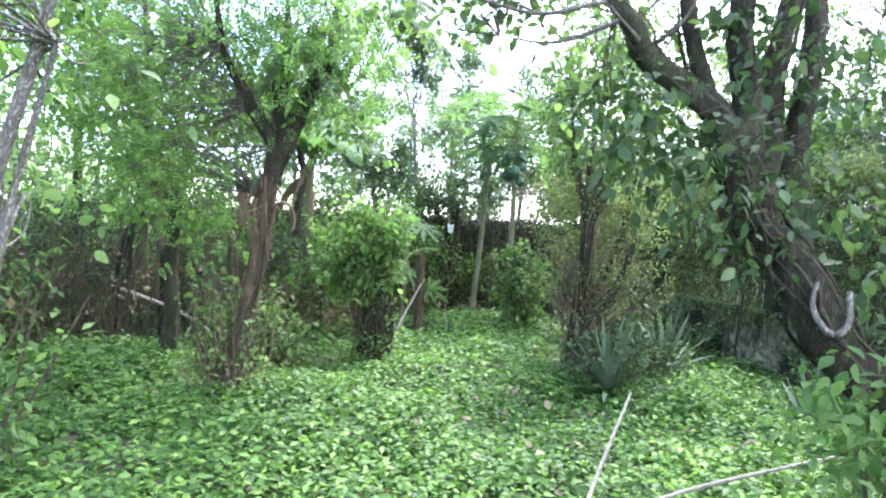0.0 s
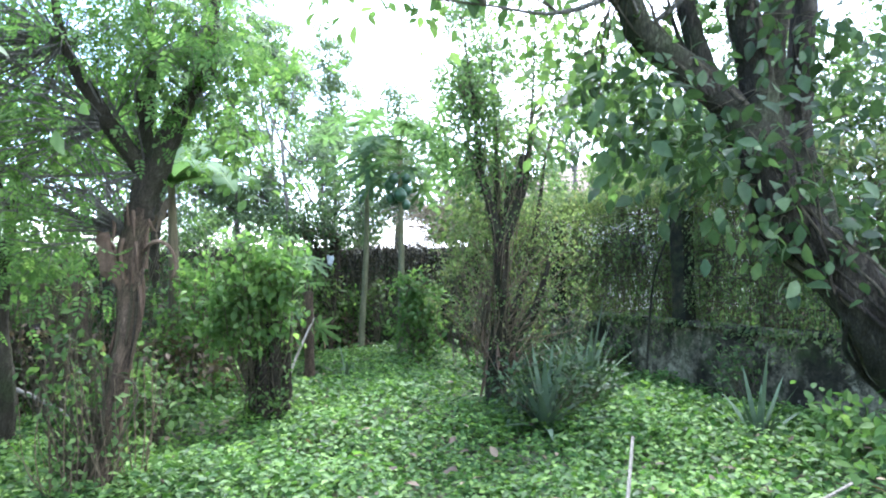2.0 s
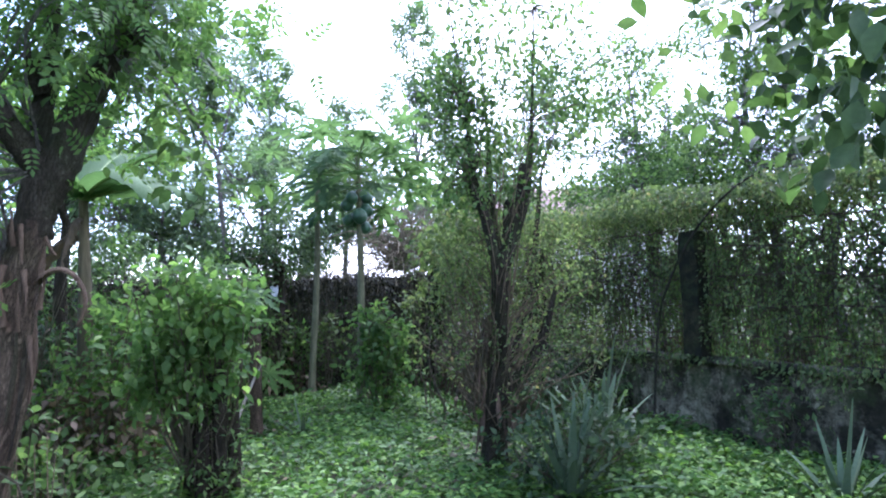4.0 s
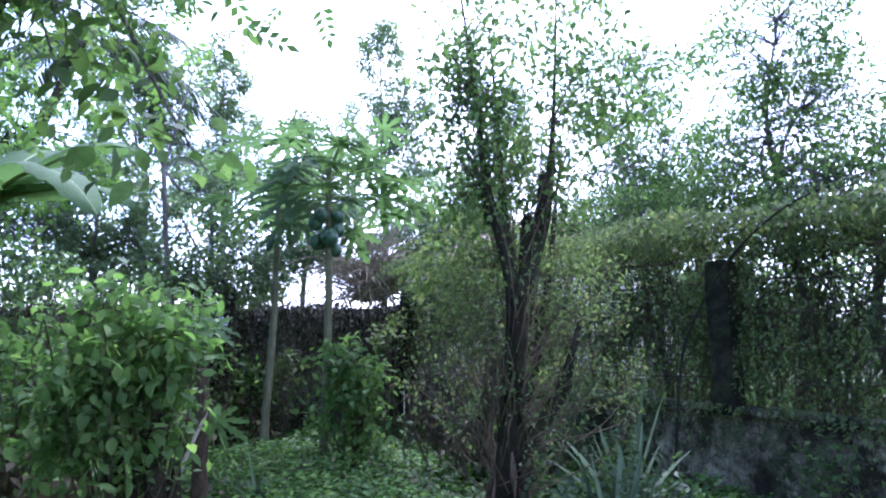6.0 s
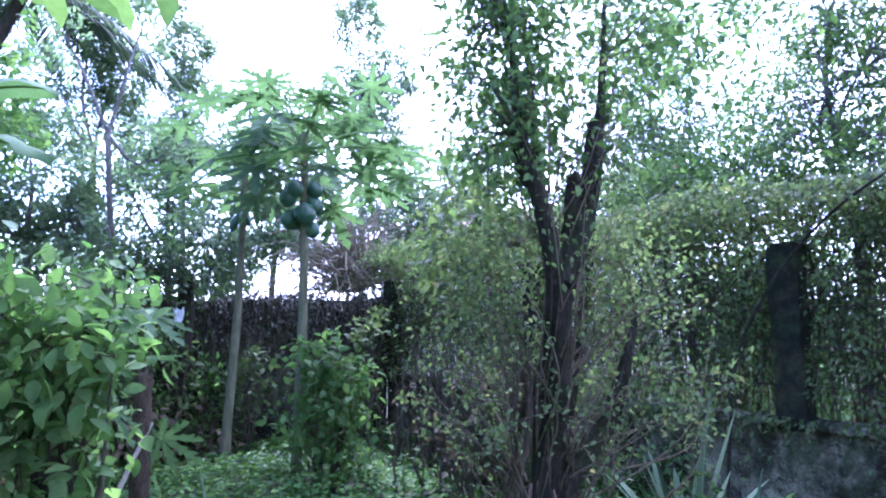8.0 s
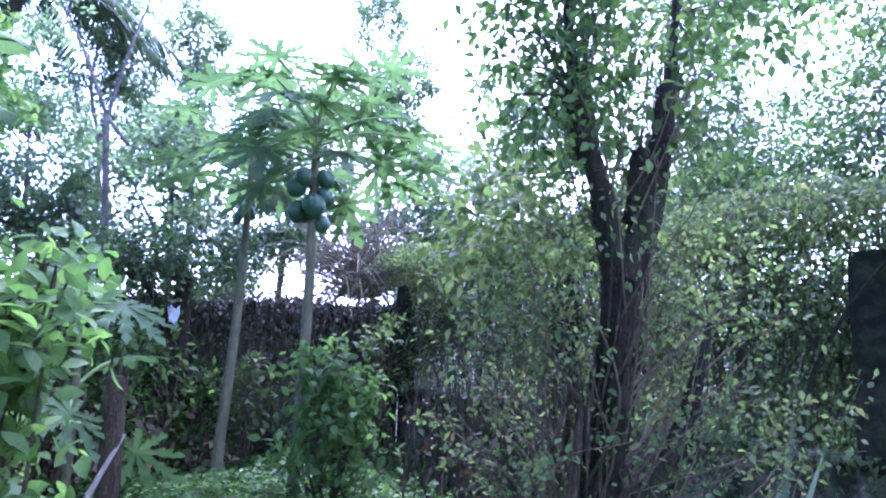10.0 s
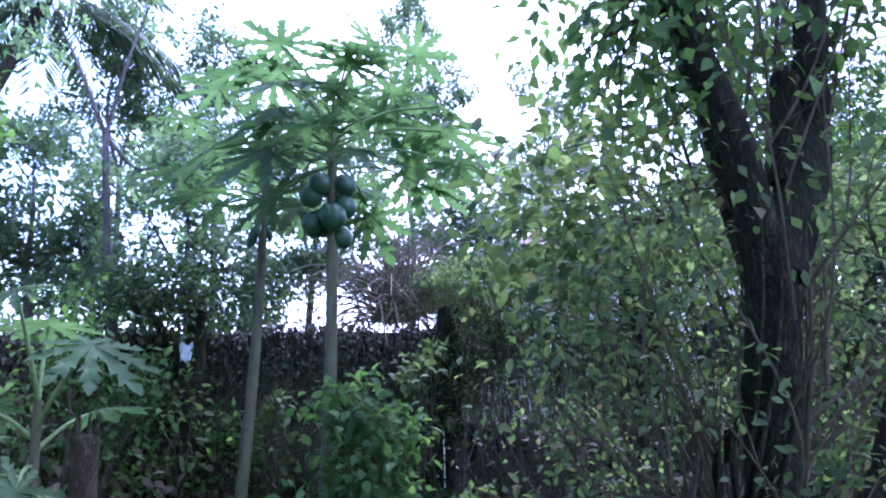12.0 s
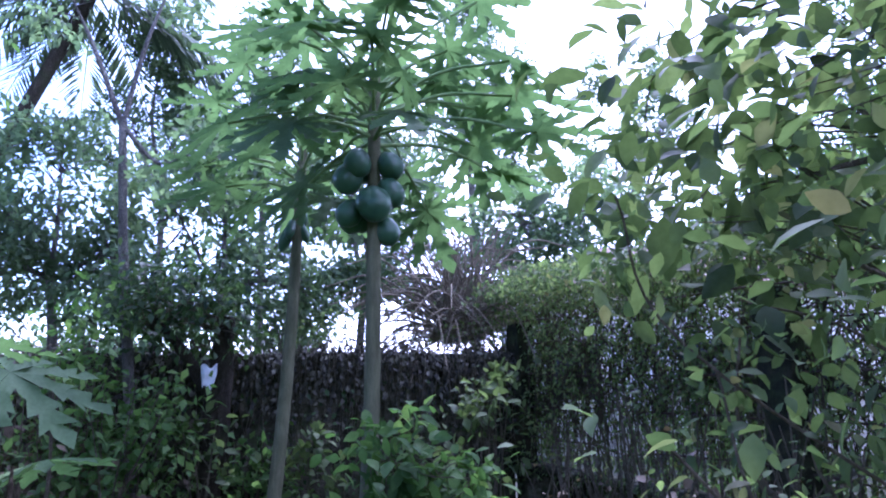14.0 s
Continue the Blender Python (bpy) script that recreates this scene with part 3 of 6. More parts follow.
def build_wall_top_growth():
    """Uneven clumps of dead creeper piled on the back wall."""
    t = thing("creeper_clumps", "uneven clumps of dead creeper on top of a wall", "vine", kind="stuff")
    n = 5200
    k = rng.integers(0, 60, n)
    x = rng.uniform(-6.5, 2.75, 60)[k] + rng.normal(0, 0.12, n)
    z = 1.68 + np.abs(rng.normal(0, 1, n)) * rng.uniform(0.02, 0.11, 60)[k]
    p = np.column_stack([x, 12.55 + rng.normal(0, 0.09, n), z])
    part("dry_foliage", leaves("dry_foliage", p, rng.normal(0, 0.6, (n, 3)) + [0, -0.3, 0.1], rng.normal(0, 0.5, (n, 3)) + [0, -0.4, 0.7], rng.uniform(0.03, 0.075, n), T_SMALL), M_LEAF_DEAD, t, kind="stuff")
    g = Geo()
    for _ in range(160):
        q = np.array([rng.uniform(-6, 2.75), 12.55 + rng.normal(0, 0.05), 1.66])
        tip = q + [rng.normal(0, 0.2), rng.normal(0, 0.12), rng.uniform(0.05, 0.4)]
        tube(g, smooth_line([q, (q + tip) / 2 + rng.normal(0, 0.04, 3), tip], 4), [0.005, 0.002], 4)
    part("stem_mass", g, M_TWIG, t, kind="stuff")


build_wall_top_growth()


# ---------------------------------------------------------------- trees of the yard
def build_leaning_tree():
    """The thick leaning tree with several limbs and large leaves of a climber on it."""
    t = thing("leaning_tree", "thick leaning dark tree wrapped in large-leaved climber", "tree")
    spine = [(2.75, 2.72, -0.1), (2.5, 2.73, 0.28), (2.0, 2.74, 0.76), (1.69, 2.75, 1.03), (1.56, 2.75, 1.24), (1.48, 2.83, 1.42), (1.37, 2.91, 1.58), (1.36, 3.03, 1.83), (1.31, 3.13, 2.03)]
    part("trunk", limb(spine, [0.17, 0.14, 0.11, 0.1, 0.1, 0.102, 0.105, 0.1, 0.085], 18, 0.14), M_BARK, t)
    ends, lines = [], []
    for pts, r in (
        ([(1.31, 3.1, 1.96), (1.3, 3.14, 2.06), (1.13, 3.15, 2.2), (0.93, 3.16, 2.35), (0.86, 3.16, 2.48), (0.76, 3.18, 2.66), (0.66, 3.18, 3.24), (0.51, 3.24, 3.93)], [0.07, 0.068, 0.064, 0.058, 0.052, 0.046, 0.035, 0.015]),
        ([(1.3, 3.16, 2.05), (1.23, 3.18, 2.2), (1.16, 3.21, 2.45), (1.12, 3.23, 2.72), (1.09, 3.3, 3.24), (1.01, 3.41, 3.93)], [0.055, 0.045, 0.04, 0.038, 0.03, 0.012]),
        ([(1.35, 3.01, 1.79), (1.41, 3.11, 2.12), (1.34, 3.11, 2.43), (1.36, 3.14, 2.7), (1.39, 3.18, 3.36), (1.24, 3.3, 4.16)], [0.085, 0.07, 0.06, 0.058, 0.045, 0.015]),
        ([(1.38, 2.96, 1.67), (1.54, 3.17, 1.93), (1.57, 3.24, 2.26), (1.61, 3.24, 2.54), (1.66, 3.24, 2.76), (1.7, 3.13, 3.24), (1.76, 2.95, 4.05)], [0.07, 0.06, 0.055, 0.052, 0.05, 0.04, 0.015]),
        ([(1.69, 3.09, 3.12), (2.22, 3.53, 3.7), (3.03, 4.22, 4.05), (3.95, 4.92, 4.34)], [0.04, 0.032, 0.024, 0.01]),
        ([(1.53, 2.82, 1.33), (1.6, 2.98, 1.46), (1.66, 3.11, 1.67), (1.71, 3.26, 1.94), (1.77, 3.3, 2.27), (1.8, 3.3, 2.55), (1.8, 3.32, 2.78), (1.9, 3.41, 3.59)], [0.075, 0.07, 0.066, 0.062, 0.06, 0.055, 0.05, 0.015]),
    ):
        part("branch", limb(pts, r, 11, 0.13), M_BARK, t)
        ends += [pts[-1], pts[-2], pts[-3]]
        lines.append(smooth_line(pts[:-2] if len(pts) > 5 else pts[:2], 5))
    # thin horizontal shoots over the yard
    for pts in ([(0.64, 2.82, 2.48), (0.35, 2.78, 2.4), (0.05, 2.72, 2.44), (-0.2, 2.7, 2.5)], [(0.7, 2.82, 2.4), (0.45, 2.9, 2.32), (0.2, 2.95, 2.35)],
                [(0.93, 3.18, 2.39), (0.72, 2.95, 2.47), (0.49, 2.78, 2.61)], [(0.9, 3.18, 2.36), (1.06, 3.07, 2.5), (1.16, 3, 2.73)]):
        part("shoot", limb(pts, [0.012, 0.004], 6, 0.05), M_BARK_GREY, t)
        ends += pts[1:]
    # pale climber stem hanging in a loop before the trunk
    part("climber_stem", limb([(1.5, 2.62, 1.34), (1.475, 2.6, 1.25), (1.5, 2.57, 1.17), (1.555, 2.565, 1.14), (1.61, 2.58, 1.19), (1.62, 2.6, 1.31)], [0.008, 0.014, 0.011], 8, 0.15), M_BARK_GREY, t, "pale twisted climber stem")
    # climber stems that creep up trunk and limbs
    way = smooth_line(spine[2:], 5)
    for k in range(26):
        line = way if k < 14 else lines[k % len(lines)]
        a0, turn, rad = rng.uniform(0, 6.28), rng.uniform(-2.5, 2.5), 0.125 if k < 14 else 0.066
        i0 = rng.integers(0, max(1, len(line) // 2))
        pts = []
        for j, q in enumerate(line[i0::3]):
            a = a0 + turn * j / 5
            pts.append(q + np.array([math.cos(a), math.sin(a), 0]) * rad * rng.uniform(0.85, 1.25))
        if len(pts) > 2:
            part("climber_stem", limb(pts, [rng.uniform(0.006, 0.016), 0.004], 6, 0.15, 5), M_BARK_DARK if k % 3 else M_TWIG, t)
    # large leaves, hanging in tiers off trunk and limbs
    roots = [tuple(q) for q in way[::4]] + [tuple(q) for ln in lines for q in ln[::5]]
    crown(t, [(1.14, 2.85, 1.75, 0.3, 0.25, 0.24, 1.5), (0.94, 3.02, 1.96, 0.22, 0.28, 0.18, 0.8), (1.53, 2.95, 2.14, 0.3, 0.22, 0.3, 0.7), (1.89, 3.07, 1.9, 0.28, 0.3, 0.4, 0.9), (1.41, 3.3, 2.66, 0.5, 0.2, 0.3, 0.6), (1.78, 2.93, 1.4, 0.25, 0.3, 0.35, 0.6), (0.86, 3.13, 2.03, 0.2, 0.28, 0.28, 0.7), (1.35, 2.78, 1.61, 0.2, 0.12, 0.25, 0.7), (1.53, 3.07, 2.49, 0.35, 0.15, 0.25, 0.7)],
          1450, (0.04, 0.09), T_OVATE, M_LEAF_DARK, roots, 0.08, 8, 0.85, "climber_foliage", "large dark glossy climber leaves", twig_r=0.003, twig_count=70)
    # the two blobs beyond x = 2.5 are added to shade the low wall
    crown(t, [(0.02, 3.13, 2.69, 0.45, 0.25, 0.14, 0.5), (0.72, 3.53, 3.7, 0.8, 0.7, 0.45, 0.8), (1.64, 3.41, 3.93, 0.9, 0.8, 0.6, 1.2), (2.91, 3.65, 3.93, 1.2, 1.2, 0.6, 1.3), (3.84, 4.92, 4.4, 1.5, 1.5, 0.45, 2.0), (0.86, 3.41, 2.32, 0.2, 0.15, 0.3, 0.3)],
          7600, (0.04, 0.078), T_OVATE, M_LEAF, ends, 0.15, 16, 0.35, twig_r=0.004)


build_leaning_tree()


def build_forked_tree():
    """The slender forked tree by the path: brown shaggy foot, torn bark at mid height, dark knotty fork."""
    t = thing("forked_tree", "slender forked tree with brown torn bark and feathery leaves", "tree")
    low = [(-1.76, 5.4, -0.1), (-1.7, 5.4, 0.2), (-1.65, 5.4, 0.4), (-1.57, 5.4, 0.83), (-1.51, 5.4, 1.2), (-1.49, 5.4, 1.54), (-1.44, 5.4, 1.86)]
    part("trunk", limb(low, [0.105, 0.08, 0.07, 0.066, 0.07, 0.085, 0.075], 16, 0.2), M_BARK_BROWN, t)
    part("branch", limb([(-1.45, 5.4, 1.8), (-1.41, 5.4, 1.95), (-1.33, 5.4, 2.1), (-1.26, 5.4, 2.32), (-1.13, 5.4, 2.62), (-1.0, 5.42, 2.84), (-0.97, 5.45, 3.1), (-0.95, 5.45, 3.7), (-1.05, 5.5, 4.4)], [0.085, 0.085, 0.08, 0.075, 0.055, 0.05, 0.04, 0.026, 0.01], 13, 0.15), M_BARK, t)
    part("branch", limb([(-1.38, 5.4, 2.08), (-1.47, 5.38, 2.2), (-1.56, 5.36, 2.32), (-1.66, 5.34, 2.5), (-1.85, 5.3, 2.9), (-1.95, 5.25, 3.7)], [0.065, 0.06, 0.055, 0.045, 0.03, 0.01], 11, 0.15), M_BARK, t)
    part("branch", limb([(-1.36, 5.42, 2.12), (-1.41, 5.45, 2.35), (-1.4, 5.5, 2.53), (-1.4, 5.6, 3.1), (-1.5, 5.7, 3.9)], [0.055, 0.05, 0.042, 0.028, 0.01], 9, 0.13), M_BARK, t)
    for q, w in (((-1.56, 5.36, 2.3), (-1.62, 5.3, 2.42)), ((-1.4, 5.44, 2.45), (-1.44, 5.42, 2.62)), ((-1.1, 5.4, 2.68), (-0.98, 5.38, 2.76))):
        part("stub", limb([q, tuple((a + b) / 2 for a, b in zip(q, w)), w, (w[0], w[1], w[2] + 0.008)], [0.042, 0.045, 0.038, 0.004], 9, 0.22), M_BARK, t)
    # torn stub and strips of bark standing and hanging round it
    part("stub", limb([(-1.53, 5.37, 1.35), (-1.6, 5.34, 1.48), (-1.64, 5.32, 1.68), (-1.645, 5.32, 1.69)], [0.04, 0.052, 0.042, 0.005], 12, 0.4), M_BARK_TORN, t, "broken brown stub")
    for _ in range(18):
        a, dz = rng.uniform(2.8, 6.6), rng.uniform(1.35, 1.85)
        x, y, o = -1.49 + 0.1 * math.cos(a), 5.39 + 0.1 * math.sin(a), rng.uniform(1.0, 1.35)
        up = rng.choice([-1, 1], p=[0.6, 0.4])
        part("bark_strip", limb([(x, y, dz), (-1.49 + (x + 1.49) * o, 5.39 + (y - 5.39) * o, dz + up * 0.08), (-1.49 + (x + 1.49) * o * 1.15, 5.39 + (y - 5.39) * o * 1.15, dz + up * rng.uniform(0.1, 0.22))], [0.014, 0.011, 0.003], 5, 0.35, 3), M_BARK_TORN, t)
    # a curled flap of bark that stands off the trunk
    s = np.linspace(0, 1, 12)
    v, f = [], []
    for k, u in enumerate(s):
        a = 2.5 - 3.3 * u
        c = np.array([-1.32 + 0.1 * math.cos(a), 5.33, 1.49 + 0.14 * math.sin(a)])
        for j in (-1, 0, 1):
            v.append(c + np.array([0.0, 0.045 * j * (1 - 0.6 * u), 0.012 * (j == 0)]))
    for k in range(11):
        for j in range(2):
            f.append((k * 3 + j, k * 3 + j + 1, k * 3 + j + 4, k * 3 + j + 3))
    flap = part("bark_flap", raw_mesh("bark_flap", np.array(v), np.array(f)), M_BARK_TORN, t, "curled flap of torn orange-brown bark")
    flap.modifiers.new("thick", 'SOLIDIFY').thickness = 0.012
    # dead stems and loose bark down the trunk
    way = smooth_line(low, 5)
    for k in range(9):
        a0, i0 = rng.uniform(2.6, 6.8), rng.integers(2, 20)
        pts = [q + np.array([math.cos(a0), math.sin(a0), 0]) * (0.066 + rng.uniform(0, 0.02)) for q in way[i0:i0 + rng.integers(7, 14):3]]
        if len(pts) > 2:
            part("bark_strip", limb(pts, [0.004, rng.uniform(0.006, 0.014), 0.003], 5, 0.3, 3), (M_BARK_TORN, M_BARK_DARK, M_TWIG)[k % 3], t)
    shoots = [(-1.1, 5.4, 2.65), (-0.98, 5.42, 3.1), (-0.95, 5.45, 3.7), (-1.6, 5.36, 2.4), (-1.85, 5.3, 2.9), (-1.95, 5.25, 3.6), (-1.4, 5.6, 3.1), (-1.5, 5.7, 3.9), (-1.4, 5.4, 2.1), (-1.5, 5.4, 1.7)]
    crown(t, [(-1.4, 5.5, 3.35, 0.6, 0.6, 0.6, 1.0), (-2.35, 5.2, 3.0, 0.85, 0.8, 0.85, 1.5), (-1.8, 5.5, 4.2, 0.95, 1.0, 0.65, 1.0), (-2.55, 5.2, 2.2, 0.55, 0.5, 0.5, 0.9), (-2.1, 5.5, 1.7, 0.35, 0.4, 0.35, 0.35), (-1.0, 5.4, 2.95, 0.3, 0.4, 0.35, 0.3), (-1.0, 5.0, 2.8, 0.28, 0.3, 0.2, 0.3), (-1.45, 5.9, 2.8, 0.5, 0.3, 0.4, 0.5)],
          4300, (0.085, 0.165), T_SPRAY, M_LEAF_LIGHT, shoots, 0.27, 9, 0.2, twig=M_BARK_GREY, twig_r=0.005)
    crown(t, [(-0.85, 5.35, 2.4, 0.32, 0.35, 0.35, 1), (-1.05, 5.2, 2.75, 0.3, 0.3, 0.25, 0.7)], 300, (0.045, 0.085), T_OVATE, M_LEAF, [(-1.1, 5.4, 2.65), (-0.98, 5.42, 3.1)], 0.13, 8, 0.7, "drooping_foliage", twig=M_BARK_GREY, twig_r=0.004)
    # a sprig of broad leaves hanging low over the way
    part("shoot", limb([(-1.02, 5.42, 2.86), (-0.85, 5.36, 2.55), (-0.68, 5.32, 2.2), (-0.55, 5.28, 1.97)], [0.012, 0.008, 0.003], 6, 0.05, 5), M_BARK_GREY, t)
    crown(t, [(-0.64, 5.3, 2.02, 0.2, 0.16, 0.13, 1), (-0.8, 5.35, 2.2, 0.15, 0.15, 0.12, 0.5)], 64, (0.06, 0.1), T_OVATE, M_LEAF, [(-0.7, 5.33, 2.25), (-0.6, 5.3, 2.05)], 0.07, 6, 0.6, "broad_foliage", twig=M_BARK_GREY, twig_r=0.003)
    # straight pale shoots out of the stub and the fork
    for k in range(20):
        b = shoots[(3, 8, 9, 9, 8)[k % 5]]
        a, up = rng.uniform(1.9, 4.4), rng.uniform(0.3, 1.0)
        tip = np.array(b) + [math.cos(a) * rng.uniform(0.3, 0.9), math.sin(a) * 0.5, up]
        part("shoot", limb([b, (np.array(b) + tip) / 2 + [0, 0, 0.06], tip], [0.009, 0.004], 5, 0.03, 4), M_BARK_GREY, t)
    # suckers and dead stems round the foot
    g = Geo()
    for _ in range(46):
        a, o = rng.uniform(0, 6.28), rng.uniform(0.1, 0.34)
        b = np.array([-1.74 + o * math.cos(a), 5.38 + o * math.sin(a), -0.03])
        tip = b + [rng.normal(0.03, 0.12), rng.normal(0, 0.1), rng.uniform(0.3, 1.15)]
        tube(g, smooth_line([b, (b + tip) / 2 + rng.normal(0, 0.04, 3), tip], 4), [rng.uniform(0.003, 0.008), 0.002], 5)
    part("dead_brush", g, M_SHOOT, t, "thin dead brown stems", "stuff")
    crown(t, [(-1.75, 5.35, 0.3, 0.34, 0.3, 0.3, 1), (-1.85, 5.3, 0.8, 0.2, 0.15, 0.45, 0.5)], 560, (0.04, 0.085), T_SMALL, M_LEAF, [(-1.75, 5.4, 0.05), (-1.68, 5.38, 0.1)], 0.08, 8, 0.2, "sucker_growth", twig=M_TWIG)


build_forked_tree()


def build_tangled_tree():
    """The tree beside the fence, in a thicket of dry shoots, with large leaves over the way."""
    t = thing("tangled_tree", "forked tree in a thicket of brown shoots and climbing leaves", "tree")
    part("trunk", limb([(1.5, 7.2, -0.1), (1.5, 7.16, 0.3), (1.54, 7.1, 0.9), (1.53, 7.0, 1.35), (1.5, 6.95, 1.75)], [0.13, 0.09, 0.074, 0.064, 0.066], 16, 0.24), M_BARK_DARK, t)
    # climbers that creep up the trunk
    way = smooth_line([(1.5, 7.18, 0.1), (1.54, 7.1, 0.9), (1.53, 7.0, 1.35), (1.5, 6.95, 1.75), (1.45, 6.95, 2.1)], 5)
    for k in range(11):
        a0, turn, i0 = rng.uniform(0, 6.28), rng.uniform(-0.5, 0.5), rng.integers(0, 7)
        pts = [q + np.array([math.cos(a0 + turn * m), math.sin(a0 + turn * m), 0]) * rng.uniform(0.068, 0.098) for m, q in enumerate(way[i0:i0 + 14:3])]
        part("climber_stem", limb(pts, [rng.uniform(0.005, 0.012), 0.004], 6, 0.15, 4), M_SHOOT if k % 3 == 0 else M_BARK_BROWN, t)
    ends = []
    for pts, r in (
        ([(1.5, 6.95, 1.65), (1.42, 6.95, 2.0), (1.33, 7.0, 2.4), (1.3, 7.05, 3.0), (1.2, 7.1, 3.9)], [0.055, 0.045, 0.03, 0.014, 0.006]),
        ([(1.52, 6.95, 1.65), (1.66, 6.95, 1.95), (1.8, 7.0, 2.3), (1.88, 7.0, 2.9), (1.95, 7.0, 3.9)], [0.07, 0.062, 0.04, 0.015, 0.006]),
        ([(1.56, 7.0, 1.5), (1.55, 7.15, 2.1), (1.6, 7.3, 2.8), (1.6, 7.4, 3.7)], [0.055, 0.04, 0.016, 0.006]),
        ([(1.52, 7.15, 0.5), (1.7, 7.1, 0.72), (1.9, 7.05, 1.0), (2.05, 7.0, 1.5)], [0.075, 0.06, 0.05, 0.015]),
        ([(1.6, 7.15, 0.75), (1.85, 7.3, 1.2), (2.05, 7.4, 1.8), (2.2, 7.45, 2.6)], [0.05, 0.04, 0.03, 0.01]),
    ):
        part("branch", limb(pts, r, 9, 0.1), M_BARK, t)
        ends += pts[2:]
    for q, w in (((1.38, 7.0, 2.15), (1.3, 6.98, 2.42)), ((1.72, 6.96, 2.1), (1.76, 6.95, 2.5)), ((1.6, 6.97, 1.9), (1.62, 6.95, 2.2))):
        part("stub", limb([q, tuple((a + b) / 2 for a, b in zip(q, w)), w, (w[0], w[1], w[2] + 0.01)], [0.05, 0.045, 0.035, 0.004], 9, 0.2), M_BARK_DARK, t)
    # shoots that fan up and out of the foot, bare and brown below, small leaves towards their tips
    g, lp, ld = Geo(), [], []
    for k in range(105):
        a = rng.uniform(0, 6.28)
        if abs((a - 4.2 + 3.14) % 6.28 - 3.14) < 0.75 and k % 4:
            a += 2.2
        out = rng.uniform(0.1, 1.0) ** 0.8 * (0.95 if k % 3 else 0.5)
        b = np.array([1.52 + 0.08 * math.cos(a) + rng.normal(0, 0.04), 7.17 + 0.08 * math.sin(a) + rng.normal(0, 0.04), 0.3 + 0.9 * rng.uniform(0, 1) ** 1.2])
        tip = b + [math.cos(a) * out, math.sin(a) * out, rng.uniform(0.35, 1.2) * (1 - 0.25 * out)]
        tip[0] = max(tip[0], 0.85 + 0.25 * rng.uniform())
        mid = b + (tip - b) * 0.5 + np.array([math.cos(a), math.sin(a), 0.4]) * 0.1 * out + rng.normal(0, 0.09, 3)
        line = smooth_line([b, mid, tip], 7)
        tube(g, line, [rng.uniform(0.003, 0.009), 0.002], 5)
        m = rng.integers(16, 44)
        u = rng.uniform(0.4, 1.0, m) ** 0.7
        at = np.column_stack([np.interp(u, np.linspace(0, 1, len(line)), line[:, c]) for c in range(3)])
        lp.append(at + rng.normal(0, 0.03, (m, 3)))
        ld.append(unit(rng.normal(size=(m, 3)) * 0.8 + [0.5 * math.cos(a), 0.5 * math.sin(a), -0.1]))
    for _ in range(22):
        b = np.array([1.58 + rng.normal(0, 0.12), 7.05 + rng.normal(0, 0.1), rng.uniform(1.3, 2.0)])
        tip = b + [rng.normal(0, 0.25), rng.normal(0, 0.22), rng.uniform(0.4, 1.2)]
        tube(g, smooth_line([b, (b + tip) / 2 + rng.normal(0, 0.05, 3), tip], 5), [rng.uniform(0.005, 0.01), 0.003], 4)
    part("dry_brush", g, M_SHOOT, t, "pale brown dry tangled shoots", "stuff")
    lp, ld = np.concatenate(lp), np.concatenate(ld)
    part("shoot_foliage", leaves("shoot_foliage", lp, ld, rng.normal(0, 0.5, (len(lp), 3)) + [0, 0, 0.9], rng.uniform(0.02, 0.046, len(lp)), T_OVATE), M_LEAF_VINE, t, kind="stuff")
    # dead bark and strips hanging about the foot
    for k in range(46):
        a, z0 = rng.uniform(0, 6.28), rng.uniform(0.35, 1.35)
        o = 0.1 + rng.uniform(0, 0.05)
        b = np.array([1.52 + o * math.cos(a), 7.14 + o * math.sin(a), z0])
        drop = rng.uniform(0.12, 0.4)
        pts = [b, b + [0.03 * math.cos(a), 0.03 * math.sin(a), -drop * 0.5], b + [0.07 * math.cos(a), 0.07 * math.sin(a), -drop]]
        part("bark_strip", limb(pts, [0.008, rng.uniform(0.01, 0.022), 0.003], 5, 0.35, 3), M_BARK_TORN if k % 2 else M_BARK_BROWN, t)
    crown(t, [(1.75, 7.25, 1.3, 0.8, 0.75, 0.5, 1), (2.15, 7.5, 1.6, 0.6, 0.5, 0.6, 0.8), (1.9, 7.8, 1.4, 0.5, 0.5, 0.5, 0.6)], 1000, (0.018, 0.04), T_OVATE, M_LEAF_VINE, None, 0.17, 14, 0.3, "thicket_foliage")
    crown(t, [(1.22, 7.25, 1.75, 0.22, 0.25, 0.35, 0.7), (2.2, 7.3, 1.75, 0.35, 0.3, 0.35, 0.8)], 1800, (0.022, 0.048), T_OVATE, M_LEAF_VINE, [(1.45, 7.15, 1.2), (1.85, 7.2, 1.25), (1.5, 7.0, 1.9)], 0.12, 14, 0.3, "outer_foliage", twig_r=0.002, twig_count=50)
    crown(t, [(1.72, 7.2, 2.1, 0.55, 0.5, 0.55, 1), (1.75, 7.2, 2.7, 0.5, 0.5, 0.4, 0.5)], 1700, (0.025, 0.05), T_SMALL, M_LEAF_VINE, ends, 0.14, 18, 0.5, "hanging_foliage", twig_r=0.0025, twig_count=110)
    crown(t, [(1.22, 7.05, 2.75, 0.24, 0.28, 0.8, 1.5)], 2600, (0.04, 0.07), T_SMALL, M_LEAF, [(1.33, 7.0, 2.4), (1.3, 7.05, 3.0)], 0.1, 24, 0.4, "climbing_foliage")
